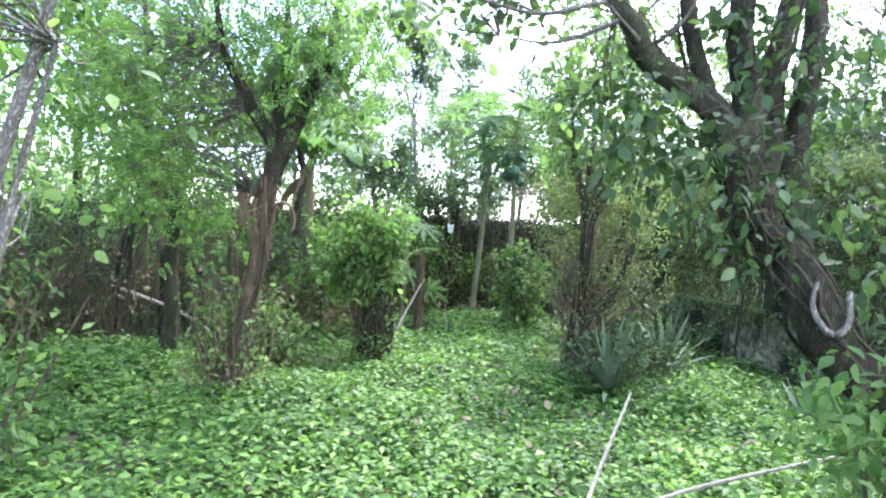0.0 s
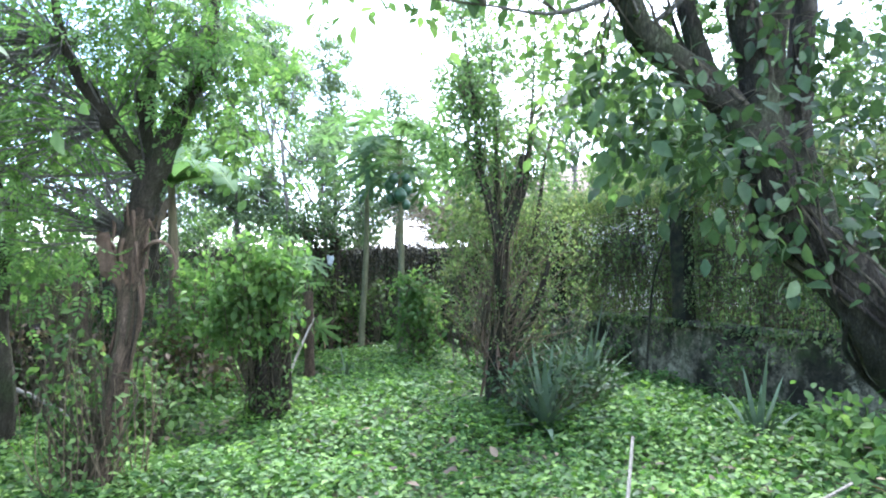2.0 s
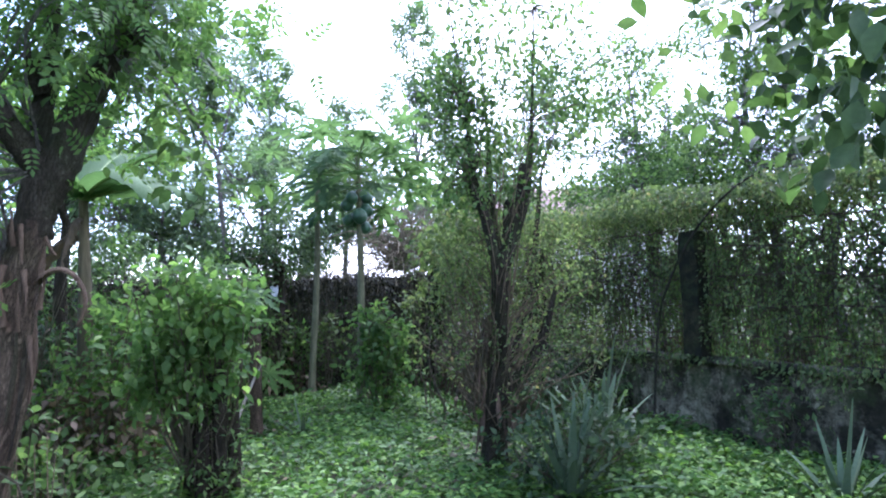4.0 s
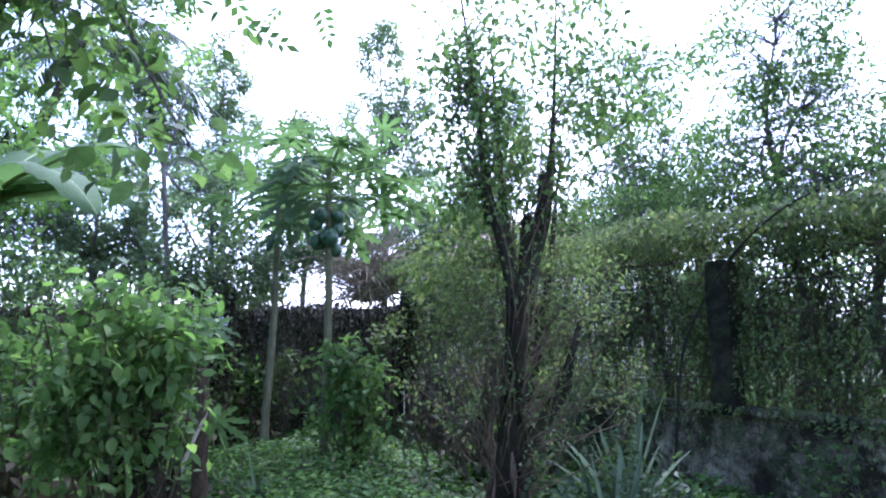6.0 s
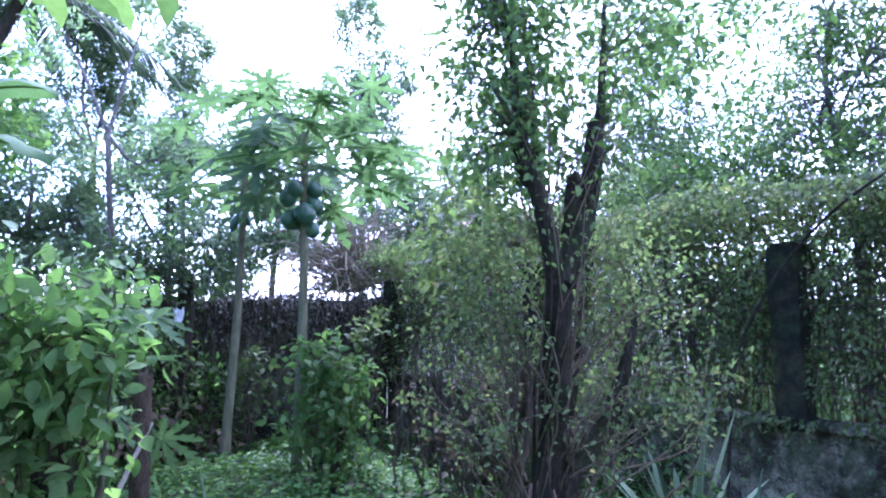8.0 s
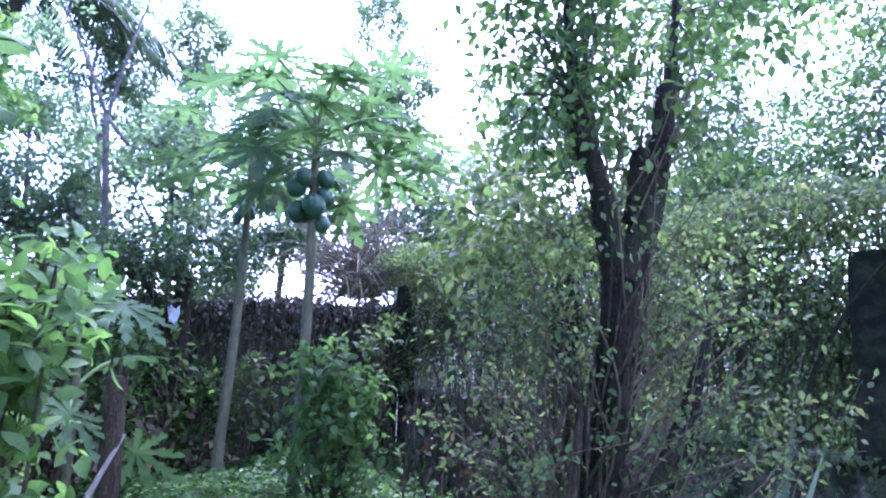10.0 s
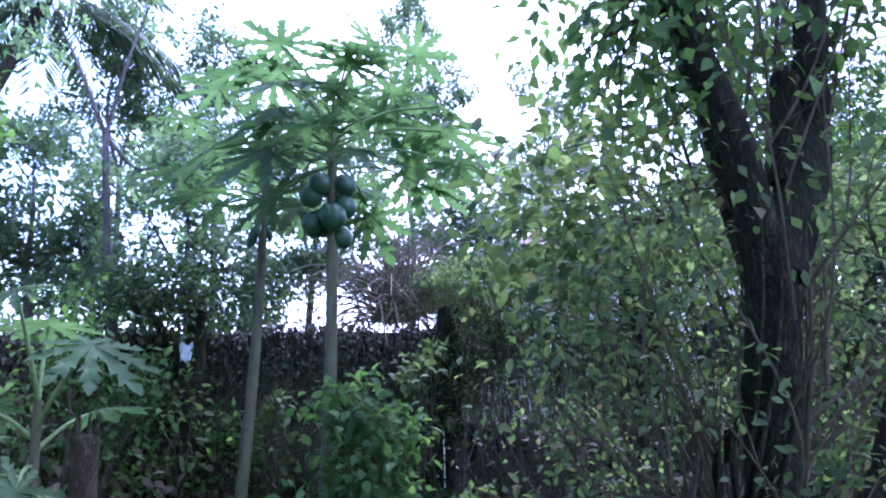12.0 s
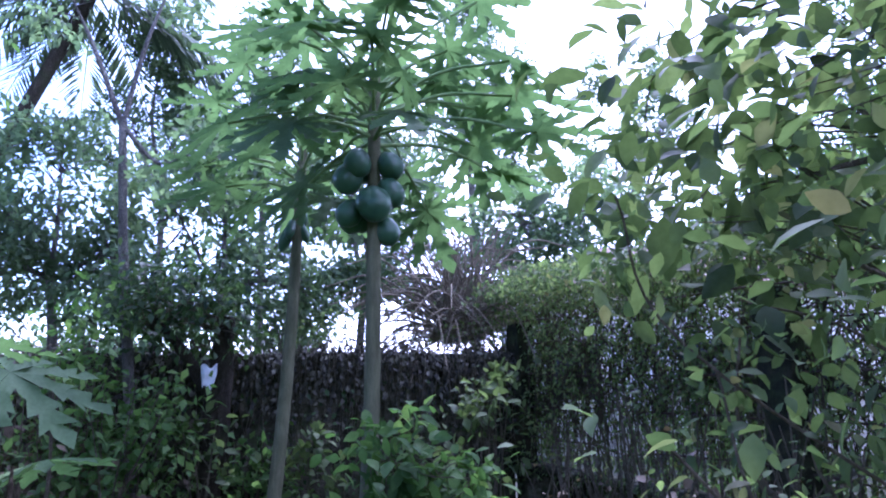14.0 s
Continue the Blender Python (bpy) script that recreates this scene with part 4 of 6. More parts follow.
    crown(t, [(2.0, 7.1, 3.0, 0.5, 0.6, 0.5, 1.0), (1.7, 7.1, 3.8, 0.7, 0.8, 0.4, 1.0), (2.6, 7.2, 3.3, 0.7, 0.6, 0.4, 1.0), (1.6, 7.0, 2.4, 0.5, 0.4, 0.3, 0.3)],
          3400, (0.038, 0.072), T_OVATE, M_LEAF, ends, 0.14, 16, 0.4, twig_r=0.003, twig_count=130)
    crown(t, [(1.4, 7.75, 2.05, 0.32, 0.3, 0.32, 1.5), (1.5, 8.1, 2.0, 0.4, 0.35, 0.22, 0.35), (1.85, 7.7, 2.4, 0.35, 0.35, 0.4, 0.8), (1.9, 8.3, 2.2, 0.5, 0.4, 0.25, 0.35)],
          720, (0.045, 0.1), T_OVATE, M_LEAF_OLIVE, [(1.6, 7.4, 1.5), (1.65, 7.5, 1.9), (1.6, 7.35, 2.2)], 0.12, 11, 0.35, "broad_foliage", "broad olive-green leaves on long shoots", twig_r=0.0025, twig_count=45)


build_tangled_tree()


def papaya_leaf_mesh(seed):
    """A palmate blade: deep lobes about a midrib, each with teeth, dished and slightly uneven."""
    r = np.random.default_rng(seed)
    v, f = [(0, 0, 0.012)], []
    lobes, slope = 9, r.uniform(0.12, 0.3)
    rib = (0.3, 0.42, 0.55, 0.63, 0.76, 0.84, 0.97, 1.12)
    edge = ((0.345, 0.32), (0.19, 0.44), (0.28, 0.66), (0.13, 0.62), (0.22, 0.88), (0.08, 0.8), (0.11, 1.0), (0.0, 1.12))
    def put(b, rr, lift=0.0):
        v.append((rr * math.cos(b), rr * math.sin(b), 0.012 - slope * rr + lift))
        return len(v) - 1
    last = None
    for i in range(lobes):
        a = radians(-158 + 316 * i / (lobes - 1)) + r.normal(0, 0.04)
        ln = 0.36 * (0.72 + 0.38 * math.cos(a * 0.5) ** 2) * r.uniform(0.88, 1.14)
        mid = [put(a, q * ln) for q in rib]
        left, right = [[put(a + way * da * r.uniform(0.88, 1.12), q * ln * r.uniform(0.95, 1.05), 0.02 * (da > 0.1)) for da, q in edge[:-1]] + [mid[-1]] for way in (-1, 1)]
        f.extend([(0, left[0], mid[0]), (0, mid[0], right[0])])
        for k in range(7):
            f.extend([(left[k], left[k + 1], mid[k]), (mid[k], right[k + 1], right[k])])
            if k < 6:
                f.extend([(left[k + 1], mid[k + 1], mid[k]), (mid[k], mid[k + 1], right[k + 1])])
        if last is not None:
            f.append((0, last, left[0]))
        last = right[0]
    me = raw_mesh("papaya_leaf", np.array(v), np.array(f))
    me.materials.append(M_PAPAYA_LEAF)
    return me


PAPAYA_BLADES = [papaya_leaf_mesh(k) for k in range(5)]


def fruit_mesh(seed):
    """A hanging papaya: pear-shaped, slightly ridged."""
    prof = [(0.0, 0.012), (0.03, 0.03), (0.2, 0.075), (0.45, 0.098), (0.7, 0.098), (0.88, 0.065), (0.97, 0.025), (1.0, 0.004)]
    r = np.random.default_rng(seed)
    k = 14
    v, f = [], []
    for z, rad in prof:
        for j in range(k):
            a = 6.2832 * j / k
            q = rad * (1 + 0.04 * math.cos(5 * a + seed)) * r.uniform(0.99, 1.01)
            v.append((q * math.cos(a), q * math.sin(a), -0.24 * z))
    for i in range(len(prof) - 1):
        for j in range(k):
            f.append((i * k + j, (i + 1) * k + j, (i + 1) * k + (j + 1) % k, i * k + (j + 1) % k))
    return raw_mesh("fruit", np.array(v), np.array(f))


FRUITS = [fruit_mesh(1), fruit_mesh(2), fruit_mesh(3)]


def papaya_leaf(parent, root, turn, rise, reach, scale):
    """A long hollow stalk with its lobed blade."""
    dx, dy = math.cos(turn), math.sin(turn)
    tip = np.array(root) + [dx * reach, dy * reach, rise]
    mid = np.array(root) + [dx * reach * 0.5, dy * reach * 0.5, rise * 0.5 + 0.1 * reach]
    blade = part("leaf", PAPAYA_BLADES[rng.integers(5)], M_PAPAYA_LEAF, parent)
    down = rng.uniform(-10, 38)
    blade.matrix_basis = Matrix.Translation(tip) @ Matrix.Rotation(turn, 4, 'Z') @ Matrix.Rotation(radians(down), 4, 'Y') @ Matrix.Rotation(rng.normal(0, 0.35), 4, 'X') @ Matrix.Diagonal((scale, scale, scale, 1))
    part("stalk", limb([root, mid, tip], [0.013, 0.007], 6, 0.0, 5), M_STALK, parent)


def build_papaya(label, base, top, fruit_z, n_leaf, fruits, reach=(0.5, 1.0), size=(0.75, 1.15), radius=(0.062, 0.048, 0.035), fruit_shape=(1.0, 1.0)):
    t = thing("papaya_tree", label, "papaya tree", group="papaya trees")
    base, top = np.array(base, float), np.array(top, float)
    mid = (base + top) / 2 + [0.02, 0, 0]
    part("trunk", limb([base - [0, 0, 0.1], base + [0, 0, 0.25], mid, top], radius, 12, 0.03, 9), M_PAPAYA_STEM, t)
    axis = (top - base) / (top[2] - base[2])
    for ring, (dz, count, out) in enumerate(fruits):
        c = base + axis * (fruit_z + dz)
        for j in range(count):
            a = 6.2832 * j / count + ring * 0.8 + rng.normal(0, 0.12)
            f = part("fruit", FRUITS[(ring + j) % 3], M_FRUIT, t)
            if not f.data.materials:
                f.data.materials.append(M_FRUIT)
            k = rng.uniform(0.72, 0.95) * (1 - 0.25 * max(0, ring - 2))
            f.matrix_basis = Matrix.Translation(c + [math.cos(a) * out - 0.02 * fruit_shape[0], math.sin(a) * out, rng.normal(0, 0.05)]) @ Matrix.Rotation(a, 4, 'Z') @ Matrix.Rotation(radians(rng.uniform(-32, -16)), 4, 'Y') @ Matrix.Diagonal((k * fruit_shape[0], k * fruit_shape[0], k * fruit_shape[1], 1))
    for j in range(n_leaf):
        u = j / max(1, n_leaf - 1)
        a = j * 2.4 + rng.normal(0, 0.15)
        root = top - axis * 0.42 * (1 - u)
        papaya_leaf(t, root, a, -0.15 + 0.62 * u + rng.normal(0, 0.06), rng.uniform(*reach) * (1 - 0.35 * u), rng.uniform(*size) * (1 - 0.2 * u))
    return t


papaya = build_papaya("papaya tree with a thick cluster of green fruit", (1.03, 10.36, 0), (1.06, 10.3, 3.25), 2.5, 36,
             [(0.0, 4, 0.07), (0.13, 5, 0.08), (0.27, 3, 0.075)])
papaya_b = build_papaya("slim papaya tree with few small hanging fruit", (0.57, 11.5, 0), (0.74, 11.65, 3.25), 2.62, 22, [(0.0, 2, 0.03), (0.1, 2, 0.03)], fruit_shape=(0.5, 1.0))
papaya_c = build_papaya("young papaya with drooping lobed leaves", (-0.55, 9.25, 0), (-0.52, 9.3, 1.3), 1.2, 8, [], (0.25, 0.45), (0.6, 0.85), (0.03, 0.025, 0.02))


# ---------------------------------------------------------------- shrubs, stumps, sticks
def build_shrub(name, label, at, blobs, count, size, template, material, stems=8, group="", clump=0.11, per=16, category="shrub", stem_mat=M_TWIG, droop=0.2, height=None):
    t = thing(name, label, category, (*at, 0), group=group)
    top = height or max(b[2] for b in blobs)
    g, roots = Geo(), []
    for _ in range(stems):
        b = blobs[rng.integers(len(blobs))]
        tip = np.array([b[0] + rng.normal(0, b[3] * 0.5), b[1] + rng.normal(0, b[4] * 0.5), min(top, b[2] + rng.uniform(-0.3, 0.6) * b[5])])
        foot = np.array([rng.normal(0, 0.06), rng.normal(0, 0.06), -0.03])
        line = smooth_line([foot, foot * 0.5 + tip * 0.5 + rng.normal(0, 0.05, 3) * [1, 1, 0.3], tip], 5)
        tube(g, line, [rng.uniform(0.008, 0.016), 0.004], 5)
        roots += [line[7], line[-1], line[4]]
    part("stem_mass", g, stem_mat, t, kind="stuff")
    crown(t, blobs, count, size, template, material, roots, clump, per, droop, "foliage", twig=stem_mat, twig_r=0.004)
    return t


def build_stump(name, label, at, height, radius, group="", lean=(0, 0), material=M_BARK_DARK):
    """A broken trunk with a ragged, splintered top."""
    t = thing(name, label, "stump", (*at, 0), group=group)
    x, y = lean
    part("trunk", limb([(0, 0, -0.1), (x * 0.15, y * 0.15, height * 0.2), (x * 0.5, y * 0.5, height * 0.55), (x, y, height), (x, y, height + 0.01)], [radius * 1.35, radius * 1.05, radius, radius * 0.9, 0.01], 14, 0.14), material, t)
    for _ in range(4):
        a = rng.uniform(0, 6.28)
        px, py = x + radius * 0.7 * math.cos(a), y + radius * 0.7 * math.sin(a)
        part("splinter", limb([(px, py, height - 0.15), (px * 1.02, py * 1.02, height + 0.03), (px * 1.05, py * 1.05, height + rng.uniform(0.08, 0.16))], [radius * 0.3, radius * 0.22, 0.004], 5, 0.2), material, t)
    return t


build_stump("stump", "dark broken stump sprouting from a bush", (-0.71, 7.3), 0.85, 0.085, lean=(0.04, 0))
for dx, dy, h, r in ((0.15, 0.05, 0.6, 0.05), (-0.15, 0.03, 0.75, 0.055), (0.05, -0.1, 0.7, 0.045), (-0.07, -0.11, 0.5, 0.05)):
    build_stump("stump", "thin dark broken stem beside a bush", (-0.71 + dx, 7.3 + dy), h, r)
build_shrub("bush", "bright green bushy sprouts on a dark stump", (-0.8, 7.35), [(0.02, 0, 1.32, 0.2, 0.26, 0.2, 1.0), (-0.26, -0.05, 1.2, 0.18, 0.24, 0.14, 0.7), (0.2, -0.05, 1.4, 0.16, 0.2, 0.18, 0.6), (-0.08, -0.05, 1.62, 0.13, 0.16, 0.12, 0.4), (-0.34, 0, 0.9, 0.14, 0.2, 0.14, 0.35), (0.24, 0, 0.95, 0.1, 0.2, 0.18, 0.25), (-0.1, -0.16, 0.95, 0.2, 0.12, 0.2, 0.4), (0.32, -0.05, 1.62, 0.06, 0.1, 0.1, 0.12), (-0.36, 0, 1.52, 0.08, 0.12, 0.1, 0.14), (0.0, -0.16, 0.6, 0.2, 0.12, 0.15, 0.08)],
            2100, (0.045, 0.115), T_OVATE, M_LEAF_LIGHT, 44, per=8, clump=0.09, droop=0.45)
build_shrub("creeper", "small dark creeper clinging to a broken stump", (-0.71, 7.25), [(0, -0.1, 0.5, 0.2, 0.16, 0.4, 1), (0.05, -0.1, 0.2, 0.3, 0.2, 0.15, 0.6)], 520, (0.03, 0.07), T_SMALL, M_LEAF, 12, clump=0.07, category="creeper")
for k in range(5):
    q = fence_xy(2.4 + 1.9 * k, -0.32)
    build_shrub("weed", "leafy weed growing at the foot of the low wall", (float(q[0]), float(q[1])), [(0, 0, 0.28, 0.3, 0.22, 0.18, 1), (0.1, 0.1, 0.4, 0.15, 0.15, 0.15, 0.3)], 240, (0.04, 0.085), T_SMALL, M_LEAF if k % 3 else M_LEAF_LIGHT, 8, "wall weeds", category="weed")
build_shrub("bush", "low leafy green bush behind a slender tree", (-1.6, 6.7), [(0, 0, 0.4, 0.4, 0.4, 0.24, 1), (-0.35, 0, 0.5, 0.3, 0.35, 0.3, 0.7)], 800, (0.045, 0.09), T_OVATE, M_LEAF, 16)
build_shrub("bush", "bright green leafy bush at the foot of a papaya", (1.22, 10.0), [(0.02, 0, 0.8, 0.3, 0.32, 0.26, 1.2), (0.2, 0, 0.42, 0.28, 0.3, 0.22, 0.6), (-0.12, 0, 1.12, 0.17, 0.2, 0.2, 0.5), (0.16, -0.05, 1.02, 0.2, 0.2, 0.12, 0.4), (-0.2, 0.0, 0.6, 0.2, 0.2, 0.2, 0.3)],
            1150, (0.055, 0.11), T_OVATE, M_LEAF_LIGHT, 22, per=10, clump=0.08, droop=0.45)
build_stump("stump", "thin broken brown stump beside a young papaya", (-0.3, 9.2), 1.1, 0.06, material=M_BARK_BROWN)


def build_agave(label, at, count, length, width, spread):
    """A rosette of stiff strap leaves, channelled and tapering to a point."""
    t = thing("agave", label, "agave", (*at, 0), group="spiky plants")
    for i in range(count):
        a, up = i * 2.4 + rng.normal(0, 0.2), 1 - spread * (i / count) + rng.normal(0, 0.08)
        ln = length * rng.uniform(0.7, 1.1)
        n = 8
        s = np.linspace(0, 1, n)
        out = ln * (1 - up * 0.8) * s ** 1.1
        z = ln * up * s - 0.18 * ln * (1 - up) * s ** 3
        w = width * np.interp(s, [0, 0.35, 0.8, 1], [0.7, 1, 0.55, 0.03])
        c, q = math.cos(a), math.sin(a)
        v = []
        for k in range(n):
            for side, dip in ((-1, 0.3), (0, 0), (1, 0.3)):
                v.append((out[k] * c - side * w[k] * q, out[k] * q + side * w[k] * c, z[k] + dip * w[k]))
        for k in range(n):
            for side, dip in ((-1, 0.3), (0, 0), (1, 0.3)):
                v.append((out[k] * c - side * w[k] * 0.9 * q - 0.004 * c, out[k] * q + side * w[k] * 0.9 * c - 0.004 * q, z[k] + dip * w[k] - 0.006))
        f = [(k * 3 + j, k * 3 + 3 + j, k * 3 + 4 + j, k * 3 + 1 + j) for k in range(n - 1) for j in range(2)]
        f += [tuple(x + 3 * n for x in reversed(q4)) for q4 in f]
        part("leaf", raw_mesh("leaf", np.array(v), np.array(f)), M_AGAVE, t)


build_agave("grey-green spiky agave among shrubs under a tree", (1.6, 6.1), 30, 0.88, 0.034, 0.75)
build_agave("grey-green spiky agave near the low wall", (2.45, 7.1), 26, 1.0, 0.042, 0.6)
build_agave("small spiky agave growing out of the weeds", (2.95, 5.15), 18, 0.68, 0.026, 0.6)
build_agave("small spiky agave by the papayas", (0.14, 9.0), 12, 0.5, 0.022, 0.7)
build_shrub("shrub", "low dark shrub around the agaves", (1.75, 6.3), [(0, 0, 0.35, 0.5, 0.4, 0.28, 1), (0.4, 0.25, 0.3, 0.4, 0.35, 0.25, 0.7)], 1300, (0.04, 0.085), T_SMALL, M_LEAF_DARK, 14)
build_shrub("shrub", "yellow-green weed by the low wall", (3.35, 4.7), [(0, 0, 0.25, 0.3, 0.3, 0.16, 1)], 260, (0.06, 0.11), T_OVATE, M_LEAF_LIGHT, 8)
build_shrub("shrub", "dark leafy shrub with round leaves near the wall", (1.66, 2.5), [(0, 0, 0.75, 0.24, 0.15, 0.25, 1), (0.05, -0.05, 1.0, 0.24, 0.15, 0.12, 0.8), (0.12, 0, 0.4, 0.24, 0.15, 0.28, 0.8)], 430, (0.045, 0.09), T_OVATE, M_LEAF_LIGHT, 10)
build_shrub("shrub", "thin weedy shrub along the fence", (2.7, 8.6), [(0, 0, 0.5, 0.5, 0.5, 0.35, 1)], 900, (0.04, 0.08), T_SMALL, M_LEAF_DARK, 12)


def build_stick(label, pts, r, mat=M_STICK):
    t = thing("stick", label, "stick", group="fallen sticks")
    part("stem", limb(pts, [r, r * 0.85, r * 0.6], 7, 0.08, 6), mat, t)


build_stick("pale dry stick poking out of the weeds", [(0.66, 3.0, 0.03), (0.84, 3.28, 0.3), (1.09, 3.65, 0.62)], 0.013)
build_stick("pale dry stick lying across the weeds", [(0.7, 3.0, 0.12), (1.2, 3.15, 0.26), (1.78, 3.3, 0.36), (2.1, 3.4, 0.4)], 0.012)
build_stick("pale dry branch leaning in the undergrowth", [(-3.7, 7.6, 0.62), (-2.9, 7.4, 0.4), (-2.3, 7.2, 0.1)], 0.025)
build_stick("long thin bare branch leaning against the fence", [(3.5, 7.75, 0.1), (3.55, 7.68, 1.0), (3.56, 7.5, 1.45), (3.58, 7.1, 1.95), (3.62, 6.6, 2.3), (3.7, 6.1, 2.45)], 0.014, M_BARK)
build_stick("pale dry stick leaning on a stump", [(-0.6, 8.75, 0.05), (-0.42, 9.0, 0.45), (-0.24, 9.2, 0.8)], 0.02)


# ---------------------------------------------------------------- back of the yard
def build_thin_tree(label, base, fork, seed_blobs, count, mat, size=(0.06, 0.11), r=0.05, bark=M_BARK_GREY, name="thin_tree", group="thin trees", template=T_SMALL):
    t = thing(name, label, "tree", group=group)
    b, k = np.array(base, float), np.array(fork, float)
    part("trunk", limb([b - [0, 0, 0.1], b * 0.66 + k * 0.34 + rng.normal(0, 0.05, 3), b * 0.33 + k * 0.67 + rng.normal(0, 0.05, 3), k], [r * 1.3, r, r * 0.85, r * 0.7], 9, 0.08), bark, t)
    roots = [k, b * 0.33 + k * 0.67]
    for bl in seed_blobs:
        c = np.array(bl[:3])
        mid = (k + c) / 2 + rng.normal(0, 0.12, 3) + [0, 0, 0.1]
        part("branch", limb([k - (k - b) * 0.02, mid, c + [0, 0, bl[5] * 0.4]], [r * 0.55, r * 0.4, r * 0.12], 7, 0.08, 5), bark, t)
        end = c + [0, 0, bl[5] * 0.4]
        roots += [mid, (mid + end) / 2, mid * 0.25 + end * 0.75, (k + mid) / 2, end]
    crown(t, seed_blobs, count, size, template, mat, roots, 0.1, 38, 0.35, twig=bark, twig_r=0.006)
    return t


build_thin_tree("thin grey tree with a high fork and sparse leaves", (-0.38, 12.2, 0), (-0.65, 12.2, 3.6), [(-0.3, 12.2, 4.85, 0.3, 0.3, 0.35, 1), (-1.12, 12.2, 4.5, 0.35, 0.35, 0.3, 0.8), (-0.1, 12.1, 3.1, 0.4, 0.4, 0.5, 0.5)], 900, M_LEAF_HAZY, r=0.042)


def build_dark_trunk():
    t = thing("dead_trunk", "dark dead trunk wrapped in creeper by the wall", "tree")
    part("trunk", limb([(0.1, 12.15, -0.1), (0.13, 12.15, 0.6), (0.18, 12.15, 1.3), (0.22, 12.2, 2.0)], [0.13, 0.1, 0.1, 0.07], 12, 0.15), M_BARK_DARK, t)
    part("branch", limb([(0.18, 12.15, 1.3), (-0.05, 12.05, 1.7), (-0.3, 12.0, 2.0)], [0.06, 0.04, 0.02], 8, 0.15), M_BARK_DARK, t)
    crown(t, [(0.1, 12.1, 2.0, 0.55, 0.4, 0.3, 1), (-0.3, 12.1, 2.1, 0.4, 0.4, 0.3, 0.6)], 1500, (0.05, 0.1), T_SMALL, M_LEAF_DARK, [(0.1, 12.2, 1.9), (-0.3, 12.05, 1.9)], 0.13, 20, 0.7)


build_dark_trunk()


def build_rag():
    g = Geo()
    n, m = 7, 7
    v = []
    for i in range(n):
        for j in range(m):
            x, z = -0.06 + 0.12 * i / (n - 1), -0.16 * j / (m - 1)
            v.append((x * (1 - 0.35 * j / m), 0.02 * math.sin(9 * i / n + j), z + 0.02 * math.sin(i * 1.3)))
    f = [(i * m + j, i * m + j + 1, i * m + m + j + 1, i * m + m + j) for i in range(n - 1) for j in range(m - 1)]
    ob = part("rag", g.add(v, f), M_RAG)
    ob.modifiers.new("thick", 'SOLIDIFY').thickness = 0.004
    ob.matrix_basis = pose(0.12, 12.02, 1.62, 0, 0, 10)
    tagged(ob, "torn white cloth hung on a dark trunk", "rag")


build_rag()


def build_twig_fountain():
    """Bare arching twigs of a shrub behind the corner of the wall."""
    t = thing("bare_bush", "bush of bare arching brown twigs behind the wall", "bush")
    g = Geo()
    root = np.array([2.5, 13.3, 0.0])
    for _ in range(7):
        tube(g, smooth_line([root + rng.normal(0, 0.1, 3) * [1, 1, 0], root + [rng.normal(0, 0.12), 0, 1.0], root + [rng.normal(0, 0.2), rng.normal(0, 0.2), 1.95]], 5), [0.025, 0.012], 6)
    for _ in range(330):
        a, up, ln = rng.uniform(0, 6.28), radians(rng.uniform(-8, 78)), rng.uniform(0.5, 1.6)
        b = root + [rng.normal(0, 0.16), rng.normal(0, 0.16), 2.0 + rng.normal(0, 0.1)]
        way = np.array([math.cos(a) * math.cos(up), 0.8 * math.sin(a) * math.cos(up), math.sin(up)])
        tip = b + way * ln - [0, 0, 0.22 * ln * math.cos(up)]
        mid = b + way * ln * 0.55 + [0, 0, 0.1 * ln] + rng.normal(0, 0.04, 3)
        tube(g, smooth_line([b, mid, tip], 6), [rng.uniform(0.008, 0.016), 0.006], 4)
    part("brushwood", g, M_ARCH, t, kind="stuff")
    crown(t, [(2.5, 13.3, 2.3, 1.1, 0.7, 0.5, 0.5), (2.75, 13.0, 1.95, 0.6, 0.3, 0.2, 1), (1.1, 13.0, 1.95, 0.25, 0.3, 0.25, 0.5)], 1500, (0.035, 0.06), T_SMALL, M_LEAF_VINE, None, 0.15, 8, 0.3, "sparse_foliage")


build_twig_fountain()


